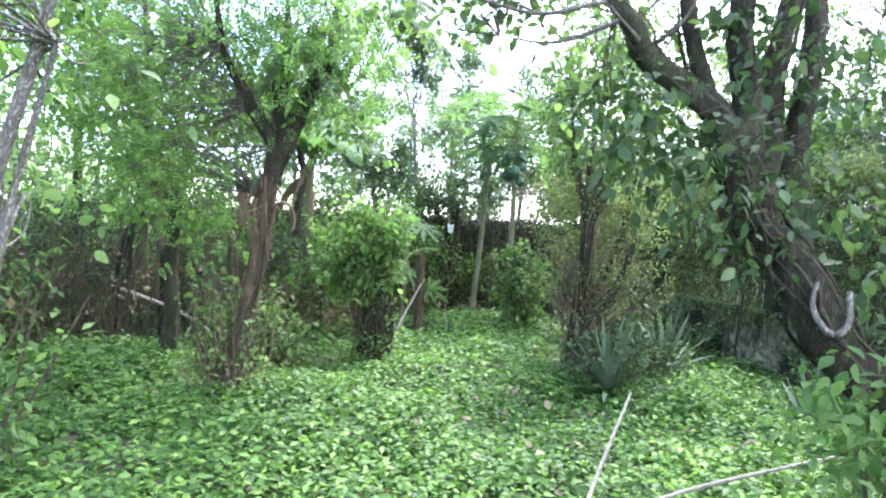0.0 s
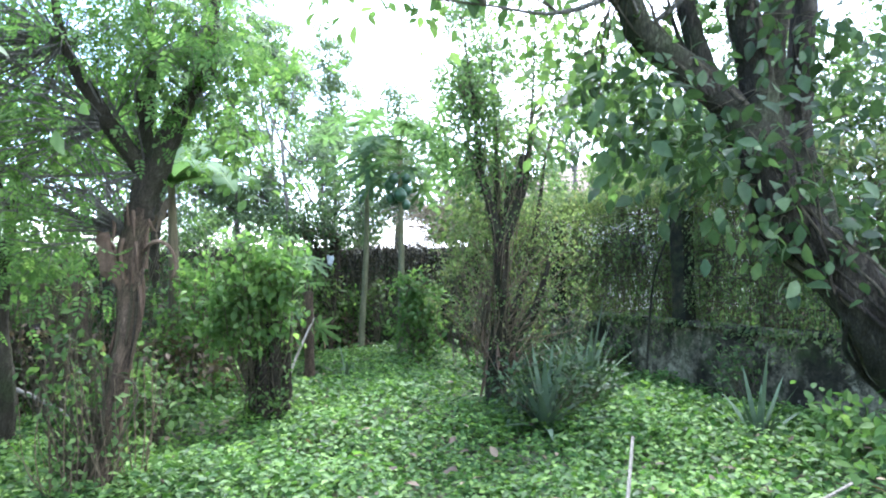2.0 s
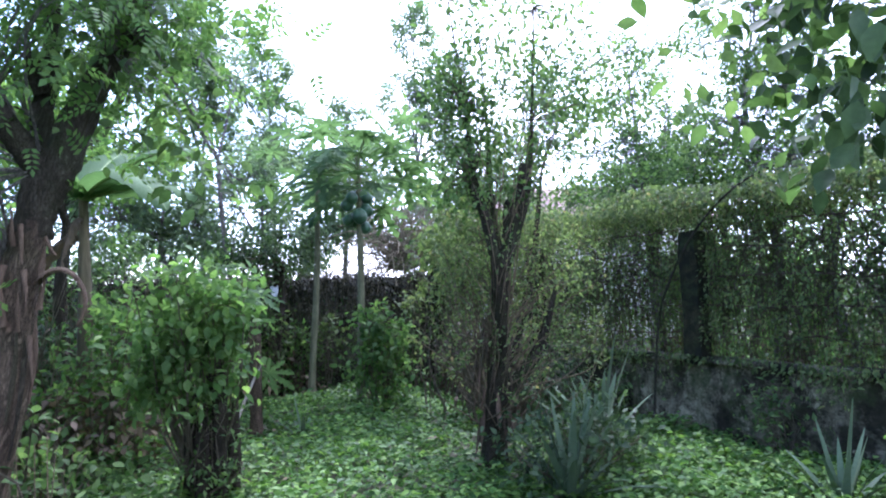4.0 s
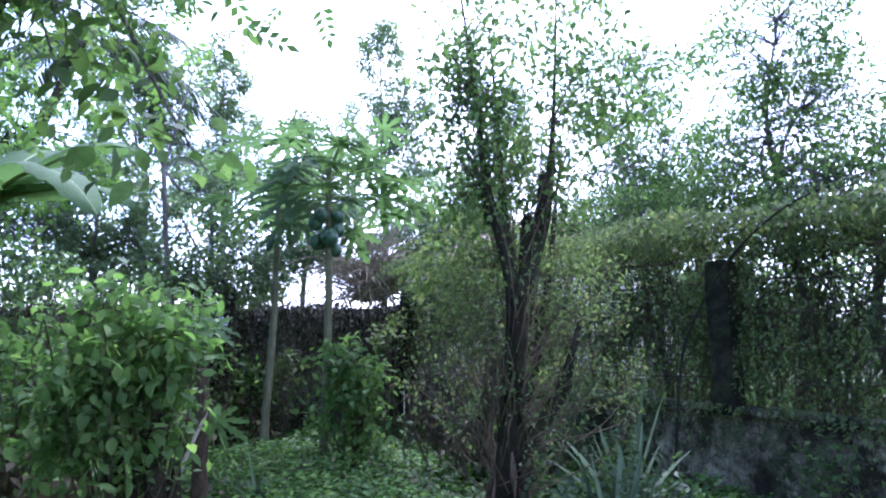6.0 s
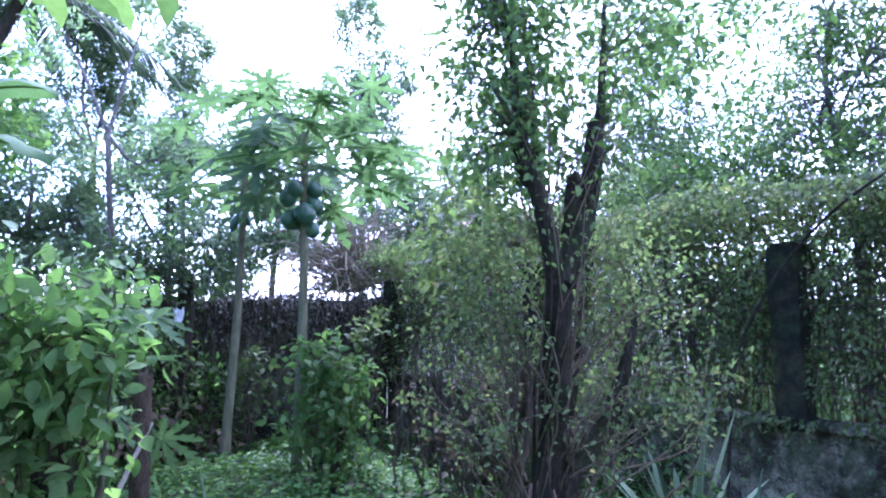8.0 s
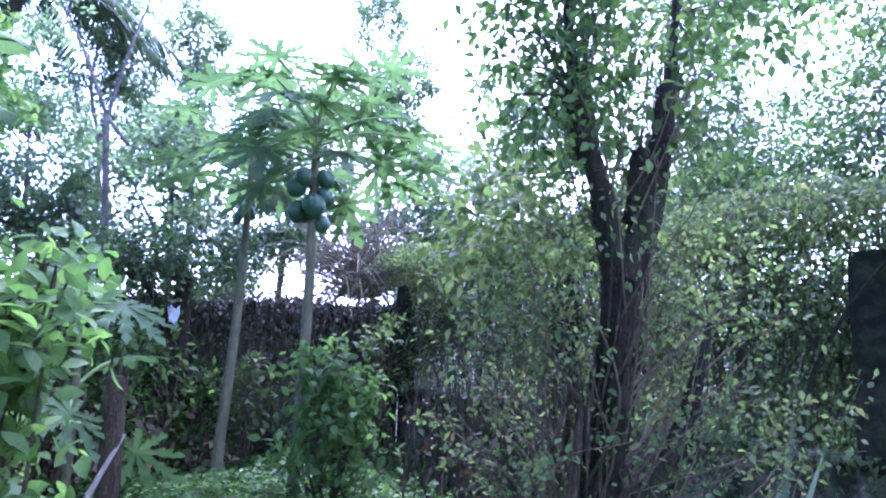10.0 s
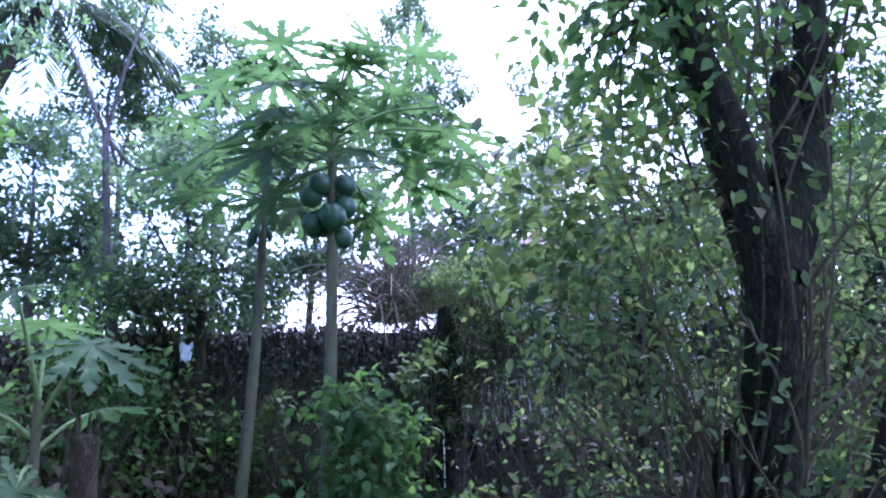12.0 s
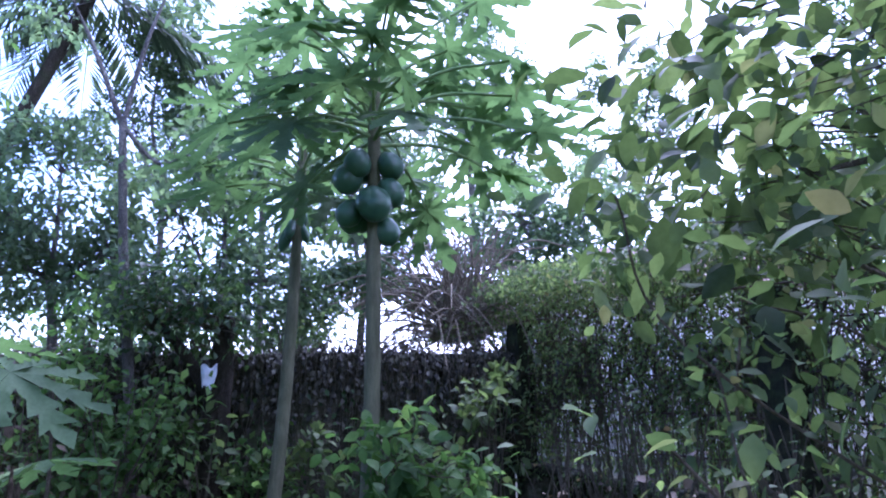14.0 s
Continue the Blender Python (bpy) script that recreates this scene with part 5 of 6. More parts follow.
def build_banana(label, at, leaf_rows, height, dead=()):
    """Banana plant: sheathed stem, long split blades on a thick rib, dead brown leaves hanging."""
    t = thing("banana_plant", label, "banana plant", (*at, 0), group="banana plants")
    part("stem", limb([(0, 0, -0.1), (0.02, 0, height * 0.5), (0, 0.02, height)], [0.085, 0.065, 0.04], 12, 0.05), M_SHEATH, t, "brown sheathed stem")
    def blade(turn, ln, wid, rise, droop, mat, z0, fold=0.0):
        n = 22
        s = np.linspace(0, 1, n)
        x = ln * s * (1 - 0.12 * s)
        z = z0 + ln * (rise * s - droop * s * s)
        w = wid * np.sin(np.pi * np.clip(s * 0.93 + 0.07, 0, 1)) ** 0.55
        v, f = [], []
        for side in (-1, 1):
            k0 = len(v)
            tear = 0.0
            for k in range(n):
                if rng.uniform() < 0.16:
                    tear = rng.uniform(-0.12, 0.05)
                v += [(x[k], 0, z[k]), (x[k] + tear * 0.15, side * w[k] * 0.55 * (1 - 0.6 * fold), z[k] + (0.16 - 0.7 * fold) * w[k] + tear * 0.2), (x[k] + tear * 0.3, side * w[k] * (1 - 0.75 * fold) + 0.02 * fold * math.sin(k * 1.7), z[k] + (0.02 - 1.2 * fold) * w[k] + tear * 0.5 + rng.normal(0, 0.008 + 0.012 * fold))]
            for k in range(n - 1):
                for j in range(2):
                    q = (k0 + k * 3 + j, k0 + k * 3 + 3 + j, k0 + k * 3 + 4 + j, k0 + k * 3 + 1 + j)
                    f.append(q if side > 0 else q[::-1])
        ob = part("leaf", raw_mesh("leaf", np.array(v), np.array(f)), mat, t)
        ob.matrix_basis = pose(0, 0, 0, 0, 0, turn)
        rib = part("rib", tube(Geo(), np.column_stack([x, 0 * x, z - 0.006]), [0.022, 0.012, 0.004], 6), M_STALK if mat is M_BANANA_LEAF else M_BANANA_DEAD, ob)
        return rib
    for turn, ln, wid, rise, droop in leaf_rows:
        blade(turn, ln, wid, rise, droop, M_BANANA_LEAF, height - 0.05)
    for turn, ln, wid, z in dead:
        blade(turn, ln, wid * 0.8, 0.25, 1.05, M_BANANA_DEAD, z, 0.95)


build_banana("tall banana plant with split leaves and dead brown ones", (-1.85, 8.9), [(-14, 1.2, 0.23, 0.35, 0.35), (8, 1.15, 0.22, 1.05, 0.6), (75, 1.3, 0.22, 1.0, 0.5), (150, 1.5, 0.23, 0.8, 0.7), (-50, 1.4, 0.22, 0.6, 0.75), (-130, 1.5, 0.23, 0.9, 0.6), (215, 1.3, 0.22, 1.1, 0.4)], 2.5, [(-100, 0.55, 0.08, 2.25), (160, 0.6, 0.08, 2.1)])
build_banana("banana plant with hanging brown leaves in the thicket", (-3.7, 8.6), [(10, 1.3, 0.24, 0.7, 0.7), (100, 1.2, 0.23, 1.0, 0.6), (200, 1.3, 0.24, 0.8, 0.6), (-70, 1.3, 0.24, 0.9, 0.7)], 1.9, [(-98, 0.75, 0.2, 1.95), (20, 0.7, 0.08, 1.8)])
build_banana("banana plant with broad leaves behind the trees", (-4.4, 9.6), [(0, 1.5, 0.27, 0.8, 0.7), (60, 1.3, 0.25, 1.1, 0.5), (130, 1.5, 0.26, 0.8, 0.7), (-70, 1.6, 0.26, 0.7, 0.6), (-150, 1.4, 0.26, 1.0, 0.6)], 2.4, [(-30, 1.0, 0.15, 2.2), (-110, 1.0, 0.15, 2.1)])


def build_poles():
    for pts, r, lab in (([(-2.1, 2.5, -0.05), (-1.75, 2.5, 1.45), (-1.5, 2.48, 2.35), (-1.46, 2.46, 3.2)], 0.028, "pale thin sapling leaning over the weeds"), ([(-1.95, 2.6, -0.05), (-1.72, 2.55, 1.3), (-1.5, 2.5, 2.1)], 0.018, "pale thin sapling beside another")):
        t = thing("sapling", lab, "sapling", group="saplings")
        part("trunk", limb(pts, [r, r * 0.9, r * 0.6], 8, 0.06), M_BARK_GREY, t)
        e = pts[-1]
        crown(t, [(e[0] - 0.3, e[1], e[2] + 0.1, 0.6, 0.5, 0.5, 1), (e[0] - 0.6, e[1] + 0.3, e[2] - 0.4, 0.5, 0.5, 0.4, 0.6)], 110, (0.05, 0.1), T_OVATE, M_LEAF, [pts[-1], pts[-2]], 0.2, 5, 0.4, twig=M_BARK_GREY)


build_poles()
build_shrub("shrub", "twiggy half-bare shrub at the edge of the yard", (-2.35, 3.4), [(0, 0, 0.6, 0.5, 0.4, 0.4, 1), (-0.3, 0.2, 1.0, 0.4, 0.4, 0.4, 0.7)], 420, (0.05, 0.1), T_SMALL, M_LEAF, 18)
for at, h, r in (((-3.4, 8.2), 1.0, 0.1), ((-3.05, 8.7), 0.85, 0.12), ((-2.6, 8.4), 1.3, 0.06), ((-4.3, 8.8), 1.2, 0.12), ((-1.9, 11.3), 1.5, 0.09), ((-3.0, 10.5), 1.6, 0.1), ((-5.0, 7.2), 1.3, 0.11)):
    build_stump("stump", "dark rotting broken trunk in the undergrowth", at, h, r, "rotting trunks", (rng.normal(0, 0.12), rng.normal(0, 0.12)), M_BARK_DARK if r > 0.09 else M_BARK_BROWN)


def build_brush(label, at, r, h, n, leaves_n=250):
    """A tangle of thin upright and leaning stems with few dry leaves."""
    t = thing("brushwood", label, "brushwood", (*at, 0), group="brushwood")
    g = Geo()
    for _ in range(n):
        b = np.array([rng.normal(0, r * 0.5), rng.normal(0, r * 0.4), -0.03])
        tip = b + [rng.normal(0, r * 0.45), rng.normal(0, r * 0.4), h * rng.uniform(0.35, 1.1)]
        tube(g, smooth_line([b, (b + tip) / 2 + rng.normal(0, 0.07, 3), tip], 5), [rng.uniform(0.005, 0.02), 0.003], 5)
    part("stem_mass", g, M_TWIG, t, kind="stuff")
    crown(t, [(0, 0, h * 0.4, r, r * 0.8, h * 0.4, 1)], leaves_n, (0.04, 0.1), T_SMALL, M_LEAF_DRY, None, 0.12, 6, 0.6, "dry_foliage")


for at, r, h, n in (((-2.7, 8.0), 0.6, 1.3, 90), ((-3.9, 7.4), 0.7, 1.5, 100), ((-2.1, 9.4), 0.6, 1.6, 90), ((-4.9, 6.8), 0.8, 1.5, 100), ((-3.2, 9.2), 0.7, 1.8, 100), ((-1.0, 11.4), 0.5, 1.5, 70), ((-2.0, 7.0), 0.35, 0.9, 40), ((2.3, 9.0), 0.5, 1.4, 110), ((2.5, 10.6), 0.5, 1.2, 90)):
    build_brush("tangle of thin brown stems and dry leaves", at, r, h, n)

for x, y, h in ((0.05, 11.8, 1.3), (1.55, 11.7, 1.2), (2.0, 11.4, 1.5), (0.85, 11.9, 1.1), (2.35, 11.9, 1.6)):
    build_shrub("sapling", "thin leafy sapling in front of the back wall", (x, y), [(0, 0, h * 0.65, 0.22, 0.2, h * 0.3, 1), (0.05, 0, h * 0.95, 0.15, 0.15, 0.12, 0.4)], 170, (0.05, 0.12), T_OVATE, M_LEAF_OLIVE, 5, "wall saplings", 0.07, 7, "sapling")

# undergrowth along the left and back edge
def undergrowth(label, at, w, h, count, mat, size, template=T_SMALL, dry=0.25):
    t = build_shrub("undergrowth", label, at, [(0, 0, h * 0.35, w, w * 0.7, h * 0.35, 1), (w * 0.3, 0, h * 0.75, w * 0.6, w * 0.5, h * 0.3, 0.7)], count, size, template, mat, 22, "undergrowth", 0.15, 20, height=h)
    if dry:
        crown(t, [(0, -0.1, h * 0.3, w, w * 0.6, h * 0.3, 1)], int(count * dry), (0.05, 0.14), T_SMALL, M_LEAF_DRY, None, 0.12, 12, 0.7, "dry_foliage")


for at, w, h, c, mat in (((-2.6, 9.4), 0.7, 1.3, 1500, M_LEAF_DARK), ((-3.7, 9.6), 0.9, 1.6, 1800, M_LEAF), ((-5.2, 8.3), 1.0, 1.7, 1800, M_LEAF_DARK), ((-4.6, 6.2), 0.8, 1.3, 1300, M_LEAF), ((-5.4, 4.4), 0.9, 1.6, 1300, M_LEAF),
                         ((-1.3, 11.6), 0.8, 1.2, 1600, M_LEAF), ((-2.6, 11.7), 0.9, 1.5, 1800, M_LEAF_DARK), ((-4.2, 11.5), 1.0, 1.8, 1900, M_LEAF), ((-5.8, 10.8), 1.1, 2.0, 1900, M_LEAF_DARK), ((-4.2, 2.8), 0.9, 1.3, 1100, M_LEAF), ((-6.2, 6.3), 1.1, 2.2, 1600, M_LEAF), ((-7.2, 8.2), 1.2, 2.8, 1900, M_LEAF), ((-6.9, 10.6), 1.2, 2.8, 1900, M_LEAF_LIGHT), ((-6.4, 4.0), 1.1, 2.6, 1700, M_LEAF_LIGHT), ((-5.0, 12.0), 1.1, 2.6, 1900, M_LEAF), ((-3.5, 12.1), 0.9, 2.4, 1700, M_LEAF_LIGHT), ((-2.3, 12.1), 0.8, 2.3, 1600, M_LEAF), ((-5.6, 2.4), 1.1, 2.3, 1400, M_LEAF), ((-0.55, 11.7), 0.6, 1.6, 1700, M_LEAF_LIGHT), ((-1.4, 11.1), 0.6, 1.0, 1100, M_LEAF), ((0.4, 12.1), 0.3, 0.9, 700, M_LEAF_LIGHT), ((-0.9, 12.0), 0.5, 2.0, 1500, M_LEAF_LIGHT), ((-1.6, 8.5), 0.55, 1.4, 2000, M_LEAF_LIGHT), ((1.75, 11.9), 0.5, 0.7, 800, M_LEAF_DARK)):
    undergrowth("dense dark undergrowth with dry stems and leaves", at, w, h, c, mat, (0.05, 0.11))

# trees of the left side
for base, fork, blobs, c, mat in (
    ((-3.9, 8.0, 0), (-3.7, 8.0, 2.4), [(-3.3, 7.8, 3.3, 1.1, 1.0, 0.8, 1), (-4.4, 7.8, 3.6, 1.1, 1.0, 0.9, 1), (-3.8, 7.8, 4.6, 1.2, 1.1, 0.7, 0.9)], 4200, M_LEAF),
    ((-2.4, 10.6, 0), (-2.3, 10.6, 2.4), [(-2.0, 10.5, 3.2, 0.9, 0.9, 0.7, 1), (-2.8, 10.4, 3.5, 1.0, 0.9, 0.8, 1)], 3000, M_LEAF),
    ((-5.6, 9.8, 0), (-5.5, 9.8, 2.8), [(-5.0, 9.6, 3.8, 1.3, 1.2, 1.0, 1), (-6.2, 9.6, 4.0, 1.3, 1.2, 1.0, 1), (-5.4, 9.6, 5.2, 1.3, 1.2, 0.8, 0.8)], 4200, M_LEAF),
    ((-4.7, 5.0, 0), (-4.6, 5.0, 2.2), [(-4.0, 4.9, 3.0, 1.1, 1.0, 0.8, 1), (-5.0, 4.9, 3.3, 1.1, 1.0, 0.9, 1), (-4.4, 4.8, 4.3, 1.2, 1.1, 0.7, 0.9)], 3800, M_LEAF_LIGHT),
    ((-2.75, 6.6, 0), (-2.7, 6.6, 1.6), [(-2.7, 6.5, 2.0, 0.7, 0.6, 0.6, 1), (-3.2, 6.4, 2.6, 0.7, 0.6, 0.6, 1), (-2.3, 6.6, 2.9, 0.6, 0.6, 0.6, 0.9)], 1900, M_LEAF),
    ((-3.6, 2.4, 0), (-3.4, 2.5, 2.1), [(-2.8, 2.6, 2.9, 0.8, 0.8, 0.7, 1), (-3.8, 2.6, 3.2, 1.0, 0.9, 0.8, 1)], 2200, M_LEAF),
):
    build_thin_tree("leafy tree on the wooded side of the yard", base, fork, blobs, int(c * 1.45), M_LEAF_LIGHT if mat is M_LEAF else mat, (0.05, 0.1), 0.08, M_BARK, "tree", "side trees", T_OVATE)


# ---------------------------------------------------------------- beyond the walls
for base, fork, blobs, c in (
    ((0.2, 14.0, 0), (0.1, 14.0, 2.4), [(-0.4, 14.0, 2.9, 0.8, 0.7, 0.9, 1), (0.55, 14.1, 2.5, 0.5, 0.6, 0.8, 1.1), (0.95, 14.0, 2.2, 0.28, 0.4, 0.6, 0.7), (0.0, 14.1, 3.8, 0.6, 0.6, 0.5, 0.6)], 5200),
    ((-1.6, 14.2, 0), (-1.6, 14.2, 2.6), [(-1.6, 14.2, 3.5, 0.8, 0.8, 0.9, 1), (-1.0, 14.2, 2.5, 0.7, 0.7, 0.7, 0.8), (-2.3, 14.2, 2.8, 0.8, 0.8, 0.9, 0.9)], 5400),
    ((1.7, 14.6, 0), (1.7, 14.6, 2.6), [(1.4, 14.6, 3.7, 0.6, 0.7, 0.6, 1), (2.2, 14.6, 3.9, 0.7, 0.7, 0.7, 0.8), (1.8, 14.6, 4.8, 0.45, 0.45, 0.5, 0.5), (1.55, 14.3, 2.65, 0.5, 0.3, 0.28, 1.0), (2.5, 14.6, 2.9, 0.6, 0.4, 0.5, 0.9)], 5400),
    ((-3.4, 14.6, 0), (-3.4, 14.6, 3.0), [(-3.4, 14.6, 4.0, 1.0, 1.0, 1.0, 1), (-4.2, 14.6, 3.0, 1.0, 1.0, 1.0, 1), (-2.7, 14.6, 2.8, 0.9, 0.9, 0.9, 0.9)], 5600),
    ((3.7, 14.0, 0), (3.8, 14.0, 2.4), [(3.5, 14.0, 3.2, 0.7, 0.7, 0.6, 1), (4.3, 14.0, 3.5, 0.8, 0.7, 0.7, 1), (3.2, 14.6, 3.0, 0.5, 0.5, 0.4, 0.4)], 3400),
    ((4.0, 17.2, 0), (3.95, 17.2, 4.6), [(3.7, 17.1, 6.0, 0.7, 0.7, 0.9, 1), (4.5, 17.1, 6.6, 0.7, 0.7, 0.9, 1), (3.9, 17.1, 7.8, 0.6, 0.6, 0.7, 0.7), (4.8, 17.1, 5.2, 0.7, 0.7, 0.6, 0.7)], 6500),
    ((6.3, 15.6, 0), (6.2, 15.6, 3.6), [(5.8, 15.5, 4.6, 0.8, 0.7, 0.8, 1), (6.7, 15.5, 5.2, 0.8, 0.7, 0.8, 1), (6.1, 15.5, 6.2, 0.7, 0.7, 0.6, 0.7)], 3400),
    ((0.5, 16.5, 0), (0.45, 16.5, 4.4), [(0.4, 16.4, 6.3, 0.45, 0.45, 0.9, 1), (0.75, 16.4, 5.0, 0.6, 0.6, 0.8, 1), (0.0, 16.4, 4.6, 0.6, 0.6, 0.7, 0.8)], 4200),
    ((-0.9, 16.8, 0), (-0.95, 16.8, 4.4), [(-1.0, 16.7, 6.4, 0.45, 0.5, 0.8, 1), (-0.55, 16.7, 5.6, 0.45, 0.45, 0.6, 0.7), (-1.4, 16.7, 4.9, 0.7, 0.7, 0.8, 1)], 4200),
):
    build_thin_tree("slender leafy tree behind the back wall", base, fork, blobs, int(c * 1.45), M_LEAF_HAZY, (0.06, 0.12), 0.06, M_BARK_GREY, "tree", "trees behind the wall")

for base, fork, blobs, c in (
    ((5.0, 9.6, 0), (4.9, 9.6, 2.3), [(4.5, 9.5, 3.1, 0.8, 0.8, 0.7, 1), (5.3, 9.6, 3.5, 0.8, 0.8, 0.7, 1), (4.7, 9.6, 4.4, 0.8, 0.8, 0.6, 0.8)], 3800),
    ((5.1, 7.6, 0), (5.0, 7.6, 2.3), [(4.7, 7.6, 3.0, 0.8, 0.8, 0.6, 1), (5.4, 7.6, 3.5, 0.8, 0.8, 0.7, 1), (4.9, 7.5, 4.2, 0.9, 0.9, 0.6, 0.9)], 4200),
    ((5.5, 5.6, 0), (5.4, 5.6, 2.4), [(5.0, 5.6, 3.0, 0.9, 0.8, 0.6, 1), (5.8, 5.6, 3.5, 0.9, 0.9, 0.7, 1), (5.2, 5.4, 4.3, 0.9, 0.9, 0.6, 0.9)], 4200),
    ((6.2, 3.4, 0), (6.0, 3.4, 2.4), [(5.5, 3.4, 3.0, 0.9, 0.8, 0.7, 1), (6.4, 3.4, 3.6, 0.9, 0.9, 0.7, 1)], 3600),
    ((4.5, 8.9, 0), (4.5, 8.9, 2.0), [(4.25, 8.8, 2.5, 0.7, 0.6, 0.45, 1), (4.9, 8.6, 2.7, 0.7, 0.6, 0.5, 1)], 2000),
    ((4.9, 6.7, 0), (4.9, 6.7, 2.0), [(4.6, 6.9, 2.5, 0.7, 0.6, 0.45, 1), (5.2, 6.3, 2.7, 0.8, 0.7, 0.5, 1)], 2000),
    ((4.1, 11.0, 0), (4.1, 11.0, 2.0), [(3.8, 11.0, 2.4, 0.6, 0.7, 0.45, 1), (4.5, 10.4, 2.6, 0.7, 0.7, 0.5, 1)], 1900),
    ((6.6, 11.6, 0), (6.5, 11.6, 2.5), [(6.0, 11.5, 3.1, 0.9, 0.9, 0.6, 1), (7.0, 11.6, 3.4, 0.9, 0.9, 0.7, 1)], 3000),
):
    build_thin_tree("sparse leafy tree behind the fence", base, fork, blobs, int(c * 2.3), M_LEAF, (0.04, 0.076), 0.055, M_BARK_GREY, "tree", "trees behind the fence")

for at, w, h, c in (((4.0, 10.9), 0.6, 2.0, 1500), ((4.3, 9.7), 0.6, 2.0, 1500), ((4.6, 8.5), 0.6, 2.1, 1500), ((4.9, 7.3), 0.65, 2.1, 1500), ((5.1, 6.1), 0.65, 2.2, 1500), ((5.3, 4.9), 0.65, 2.2, 1500), ((5.5, 3.7), 0.65, 2.1, 1500), ((4.8, 12.4), 0.9, 1.8, 1300), ((5.5, 7.9), 0.8, 2.2, 2200), ((5.7, 6.6), 0.8, 2.2, 2200), ((5.3, 9.2), 0.8, 2.2, 2200), ((7.2, 7.4), 1.3, 2.3, 1500), ((7.4, 10.2), 1.3, 2.3, 1500), ((7.6, 4.8), 1.3, 2.3, 1300)):
    undergrowth("green undergrowth seen through the fence", at, w, h, c, M_LEAF_LIGHT, (0.045, 0.085), dry=0.1)


def build_palm():
    """A palm far behind with drooping feathered fronds."""
    t = thing("palm_tree", "tall palm with drooping feathered fronds behind the wall", "palm")
    part("trunk", limb([(-3.7, 16.2, -0.1), (-3.3, 16.1, 3.0), (-1.9, 16.0, 6.9)], [0.13, 0.1, 0.08], 10, 0.05), M_BARK, t)
    for j in range(15):
        a, up = j * 2.4, rng.uniform(-0.5, 0.7)
        ln = rng.uniform(1.9, 2.5)
        s = np.linspace(0, 1, 16)
        line = np.column_stack([-1.9 + math.cos(a) * ln * s, 16 + math.sin(a) * ln * s, 6.9 + ln * (up * s - (0.55 + 0.4 * up) * s * s)])
        fr = part("frond", tube(Geo(), line, [0.02, 0.006], 5), M_STALK, t)
        k = 44
        u = np.repeat(np.linspace(0.12, 1, k), 2)
        p = np.column_stack([np.interp(u, s, line[:, i]) for i in range(3)])
        side = np.tile([1.0, -1.0], k)[:, None] * np.array([-math.sin(a), math.cos(a), 0])
        d = side * 0.7 + np.array([math.cos(a), math.sin(a), 0]) * 0.45 + np.array([0, 0, -0.65]) + rng.normal(0, 0.07, (2 * k, 3))
        tv = T_SMALL[0] * [1, 0.16, 0.3]
        part("frond_blade", leaves("frond_blade", p, d, np.tile([0, 0, 1.0], (2 * k, 1)), 0.62 * np.sin(np.pi * np.clip(u * 0.8 + 0.15, 0, 1)) + 0.06, (tv, T_SMALL[1])), M_PALM, fr)


build_palm()


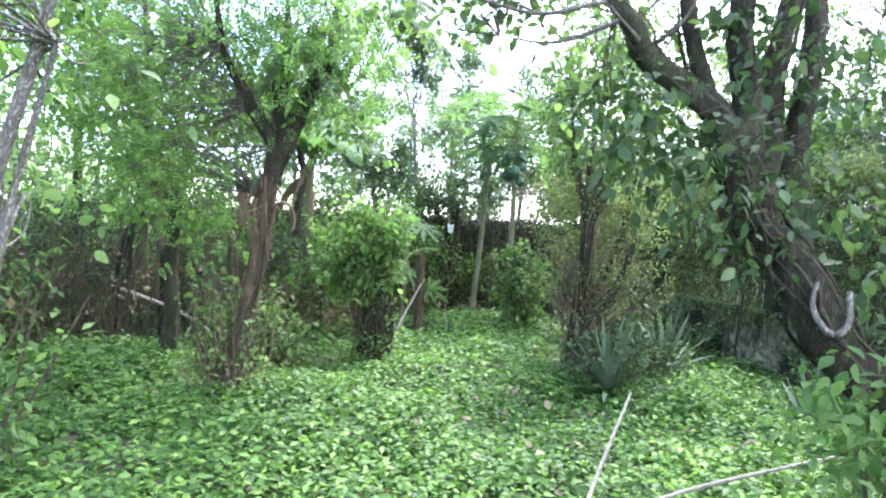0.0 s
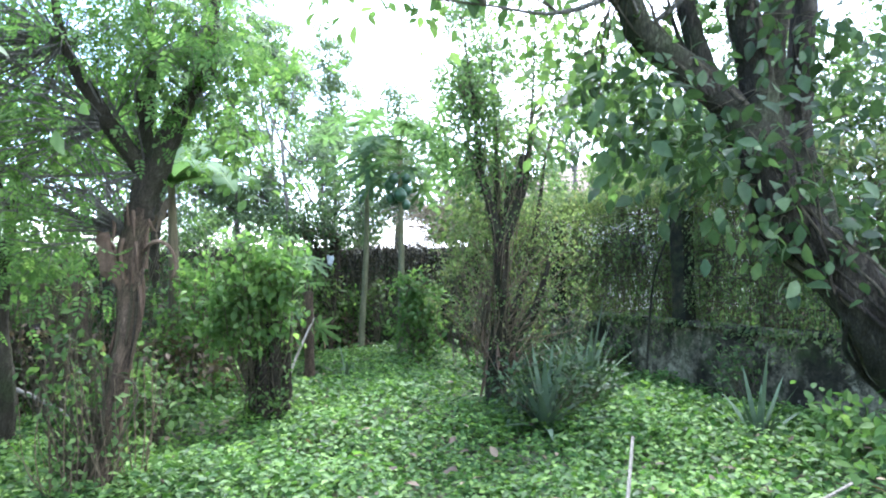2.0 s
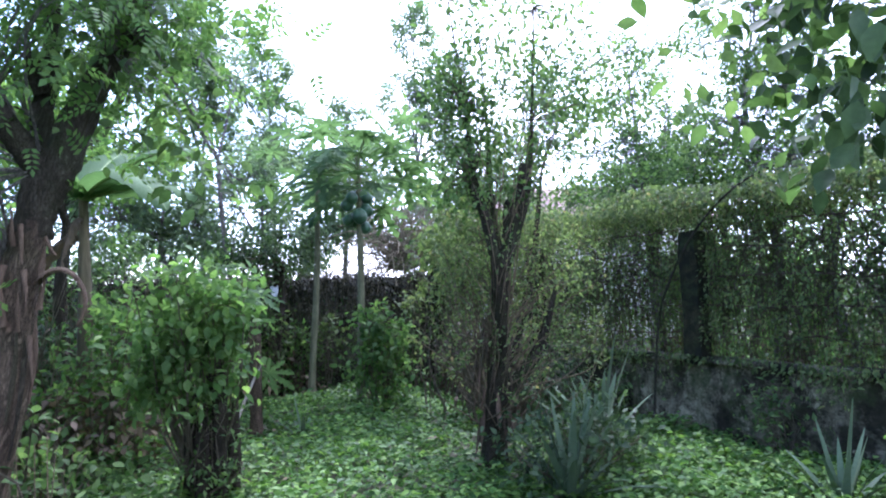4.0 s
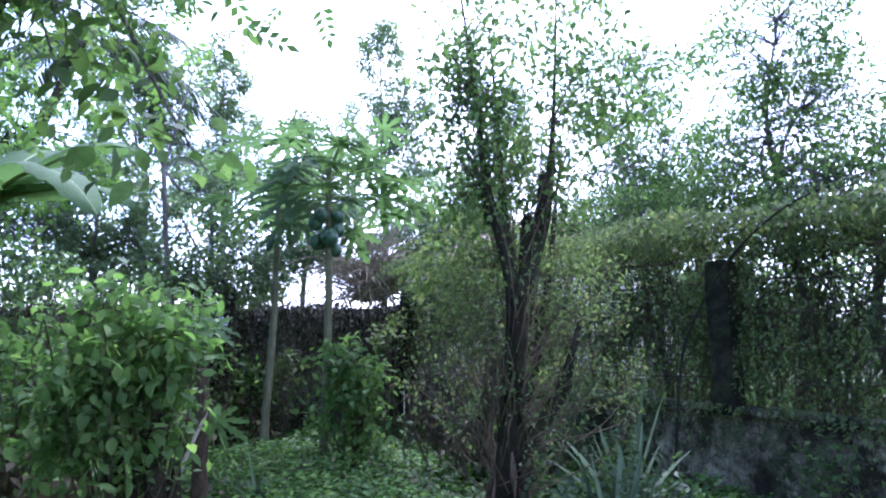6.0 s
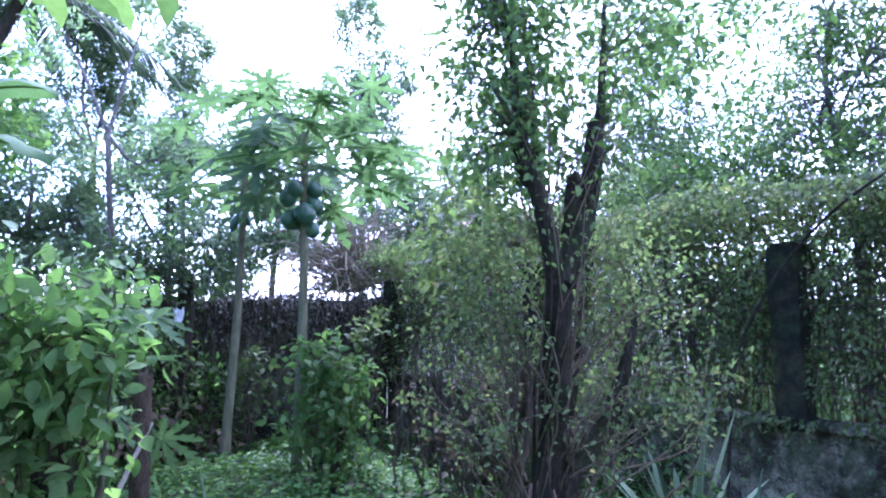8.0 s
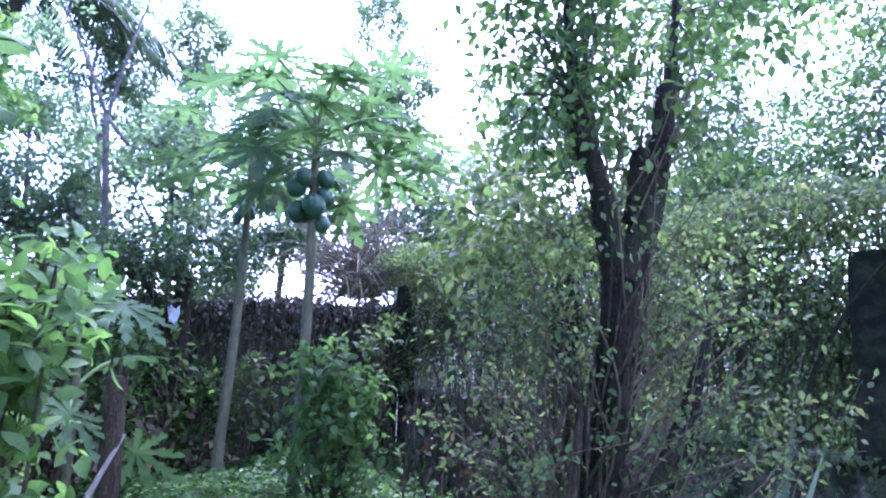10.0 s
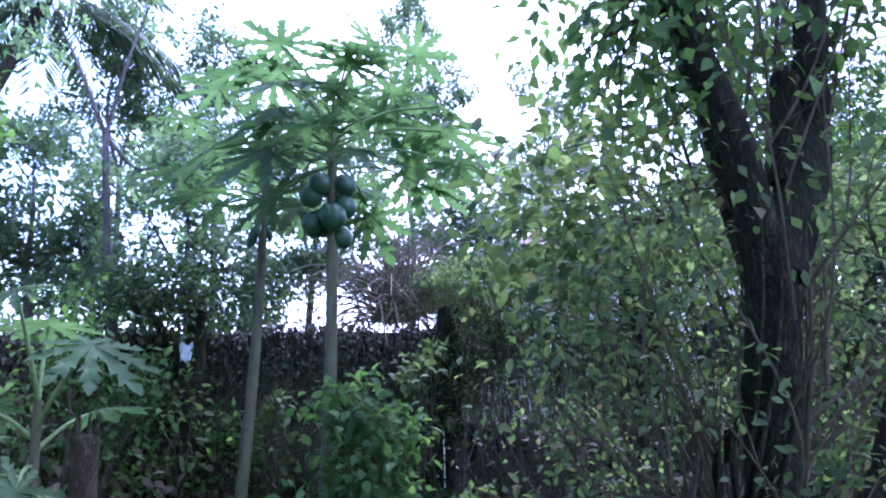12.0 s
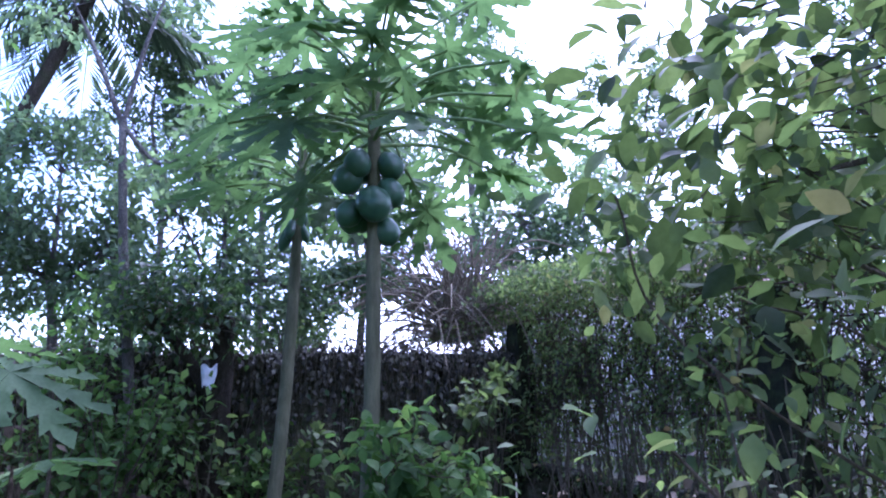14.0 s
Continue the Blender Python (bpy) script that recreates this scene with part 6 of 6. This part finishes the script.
def build_house():
    """Neighbour's house: cream walls, a hipped roof of red tiles in rows."""
    t = thing("house", "cream single-storey house with a red tiled roof", "house", (9.4, 20.0, 0), -22)
    g = Geo()
    box(g, -3.6, 3.6, -2.6, 2.6, 0, 3.15)
    part("wall", g, M_PAINT, t)
    for x in (-2.2, 0.2, 2.4):
        w = part("window", box(Geo(), x - 0.55, x + 0.55, -2.66, -2.58, 1.0, 2.2), M_PAINT, t)
        part("pane", box(Geo(), x - 0.48, x + 0.48, -2.672, -2.662, 1.07, 2.13), M_GLASS, w)
    base = Geo()
    base.add([(-4.1, -3.1, 3.1), (4.1, -3.1, 3.1), (4.1, 3.1, 3.1), (-4.1, 3.1, 3.1), (-1.5, 0, 4.43), (1.5, 0, 4.43)], [(0, 3, 2, 1), (0, 1, 5, 4), (2, 3, 4, 5), (1, 2, 5, 5), (3, 0, 4, 4)])
    roof = part("roof", base, M_TILE, t, "weathered red tiled roof")
    rows = 13
    for side in (-1, 1):
        for i in range(rows):
            a, b = i / rows, (i + 1) / rows
            y0, y1 = side * (3.1 - 3.1 * a), side * (3.1 - 3.1 * b)
            z0, z1 = 3.12 + 1.35 * a, 3.12 + 1.35 * b
            x0, x1 = 4.1 - 2.6 * a, 4.1 - 2.6 * b
            part("course", Geo().add([(-x0, y0, z0), (x0, y0, z0), (x1, y1, z1 - 0.01), (-x1, y1, z1 - 0.01), (-x0, y0, z0 + 0.04), (x0, y0, z0 + 0.04), (x1, y1, z1 + 0.03), (-x1, y1, z1 + 0.03)], [(4, 5, 6, 7), (0, 1, 5, 4), (0, 3, 2, 1), (1, 2, 6, 5), (0, 4, 7, 3)]), M_TILE, roof)
            y0, y1 = 3.1 - 3.1 * a, 3.1 - 3.1 * b
            x0, x1 = side * (4.1 - 2.6 * a), side * (4.1 - 2.6 * b)
            part("course", Geo().add([(x0, -y0, z0 + 0.005), (x0, y0, z0 + 0.005), (x1, y1, z1 + 0.005), (x1, -y1, z1 + 0.005), (x0, -y0, z0 + 0.045), (x0, y0, z0 + 0.045), (x1, y1, z1 + 0.035), (x1, -y1, z1 + 0.035)], [(4, 5, 6, 7), (0, 1, 5, 4), (0, 3, 2, 1)]), M_TILE, roof)


build_house()

# woods that close the distance
def build_wood(label, centre, spread, count, top):
    t = thing("woods", label, "woods", kind="stuff")
    blobs, g = [], Geo()
    for _ in range(count):
        x, y = centre[0] + rng.uniform(-1, 1) * spread[0], centre[1] + rng.uniform(-1, 1) * spread[1]
        h = top * rng.uniform(0.6, 1.05)
        tube(g, smooth_line([(x, y, -0.1), (x + rng.normal(0, 0.1), y, h * 0.5), (x + rng.normal(0, 0.2), y, h * 0.9)], 4), [0.13, 0.09, 0.03], 6, 0.05)
        for _ in range(4):
            blobs.append((x + rng.normal(0, 0.6), y + rng.normal(0, 0.6), h * rng.uniform(0.25, 1.0), 1.2, 1.2, 0.9, 1))
    part("trunk_mass", g, M_BARK, t, kind="stuff")
    crown(t, blobs, count * 800, (0.12, 0.24), T_SMALL, M_LEAF_HAZY, None, 0.35, 26, 0.3, "foliage")


build_wood("dense woods on the far left of the yard", (-9.5, 8.5), (1.6, 8.0), 12, 5.0)
build_wood("woods far behind the back wall", (-6.8, 22.0), (6.5, 2.0), 11, 4.2)
build_wood("woods beyond the neighbouring plot", (11.5, 7.0), (2.0, 7.0), 17, 4.0)
build_wood("woods at the back of the walker", (0.0, -7.0), (9.0, 1.5), 12, 5.0)

build_ground_cover()
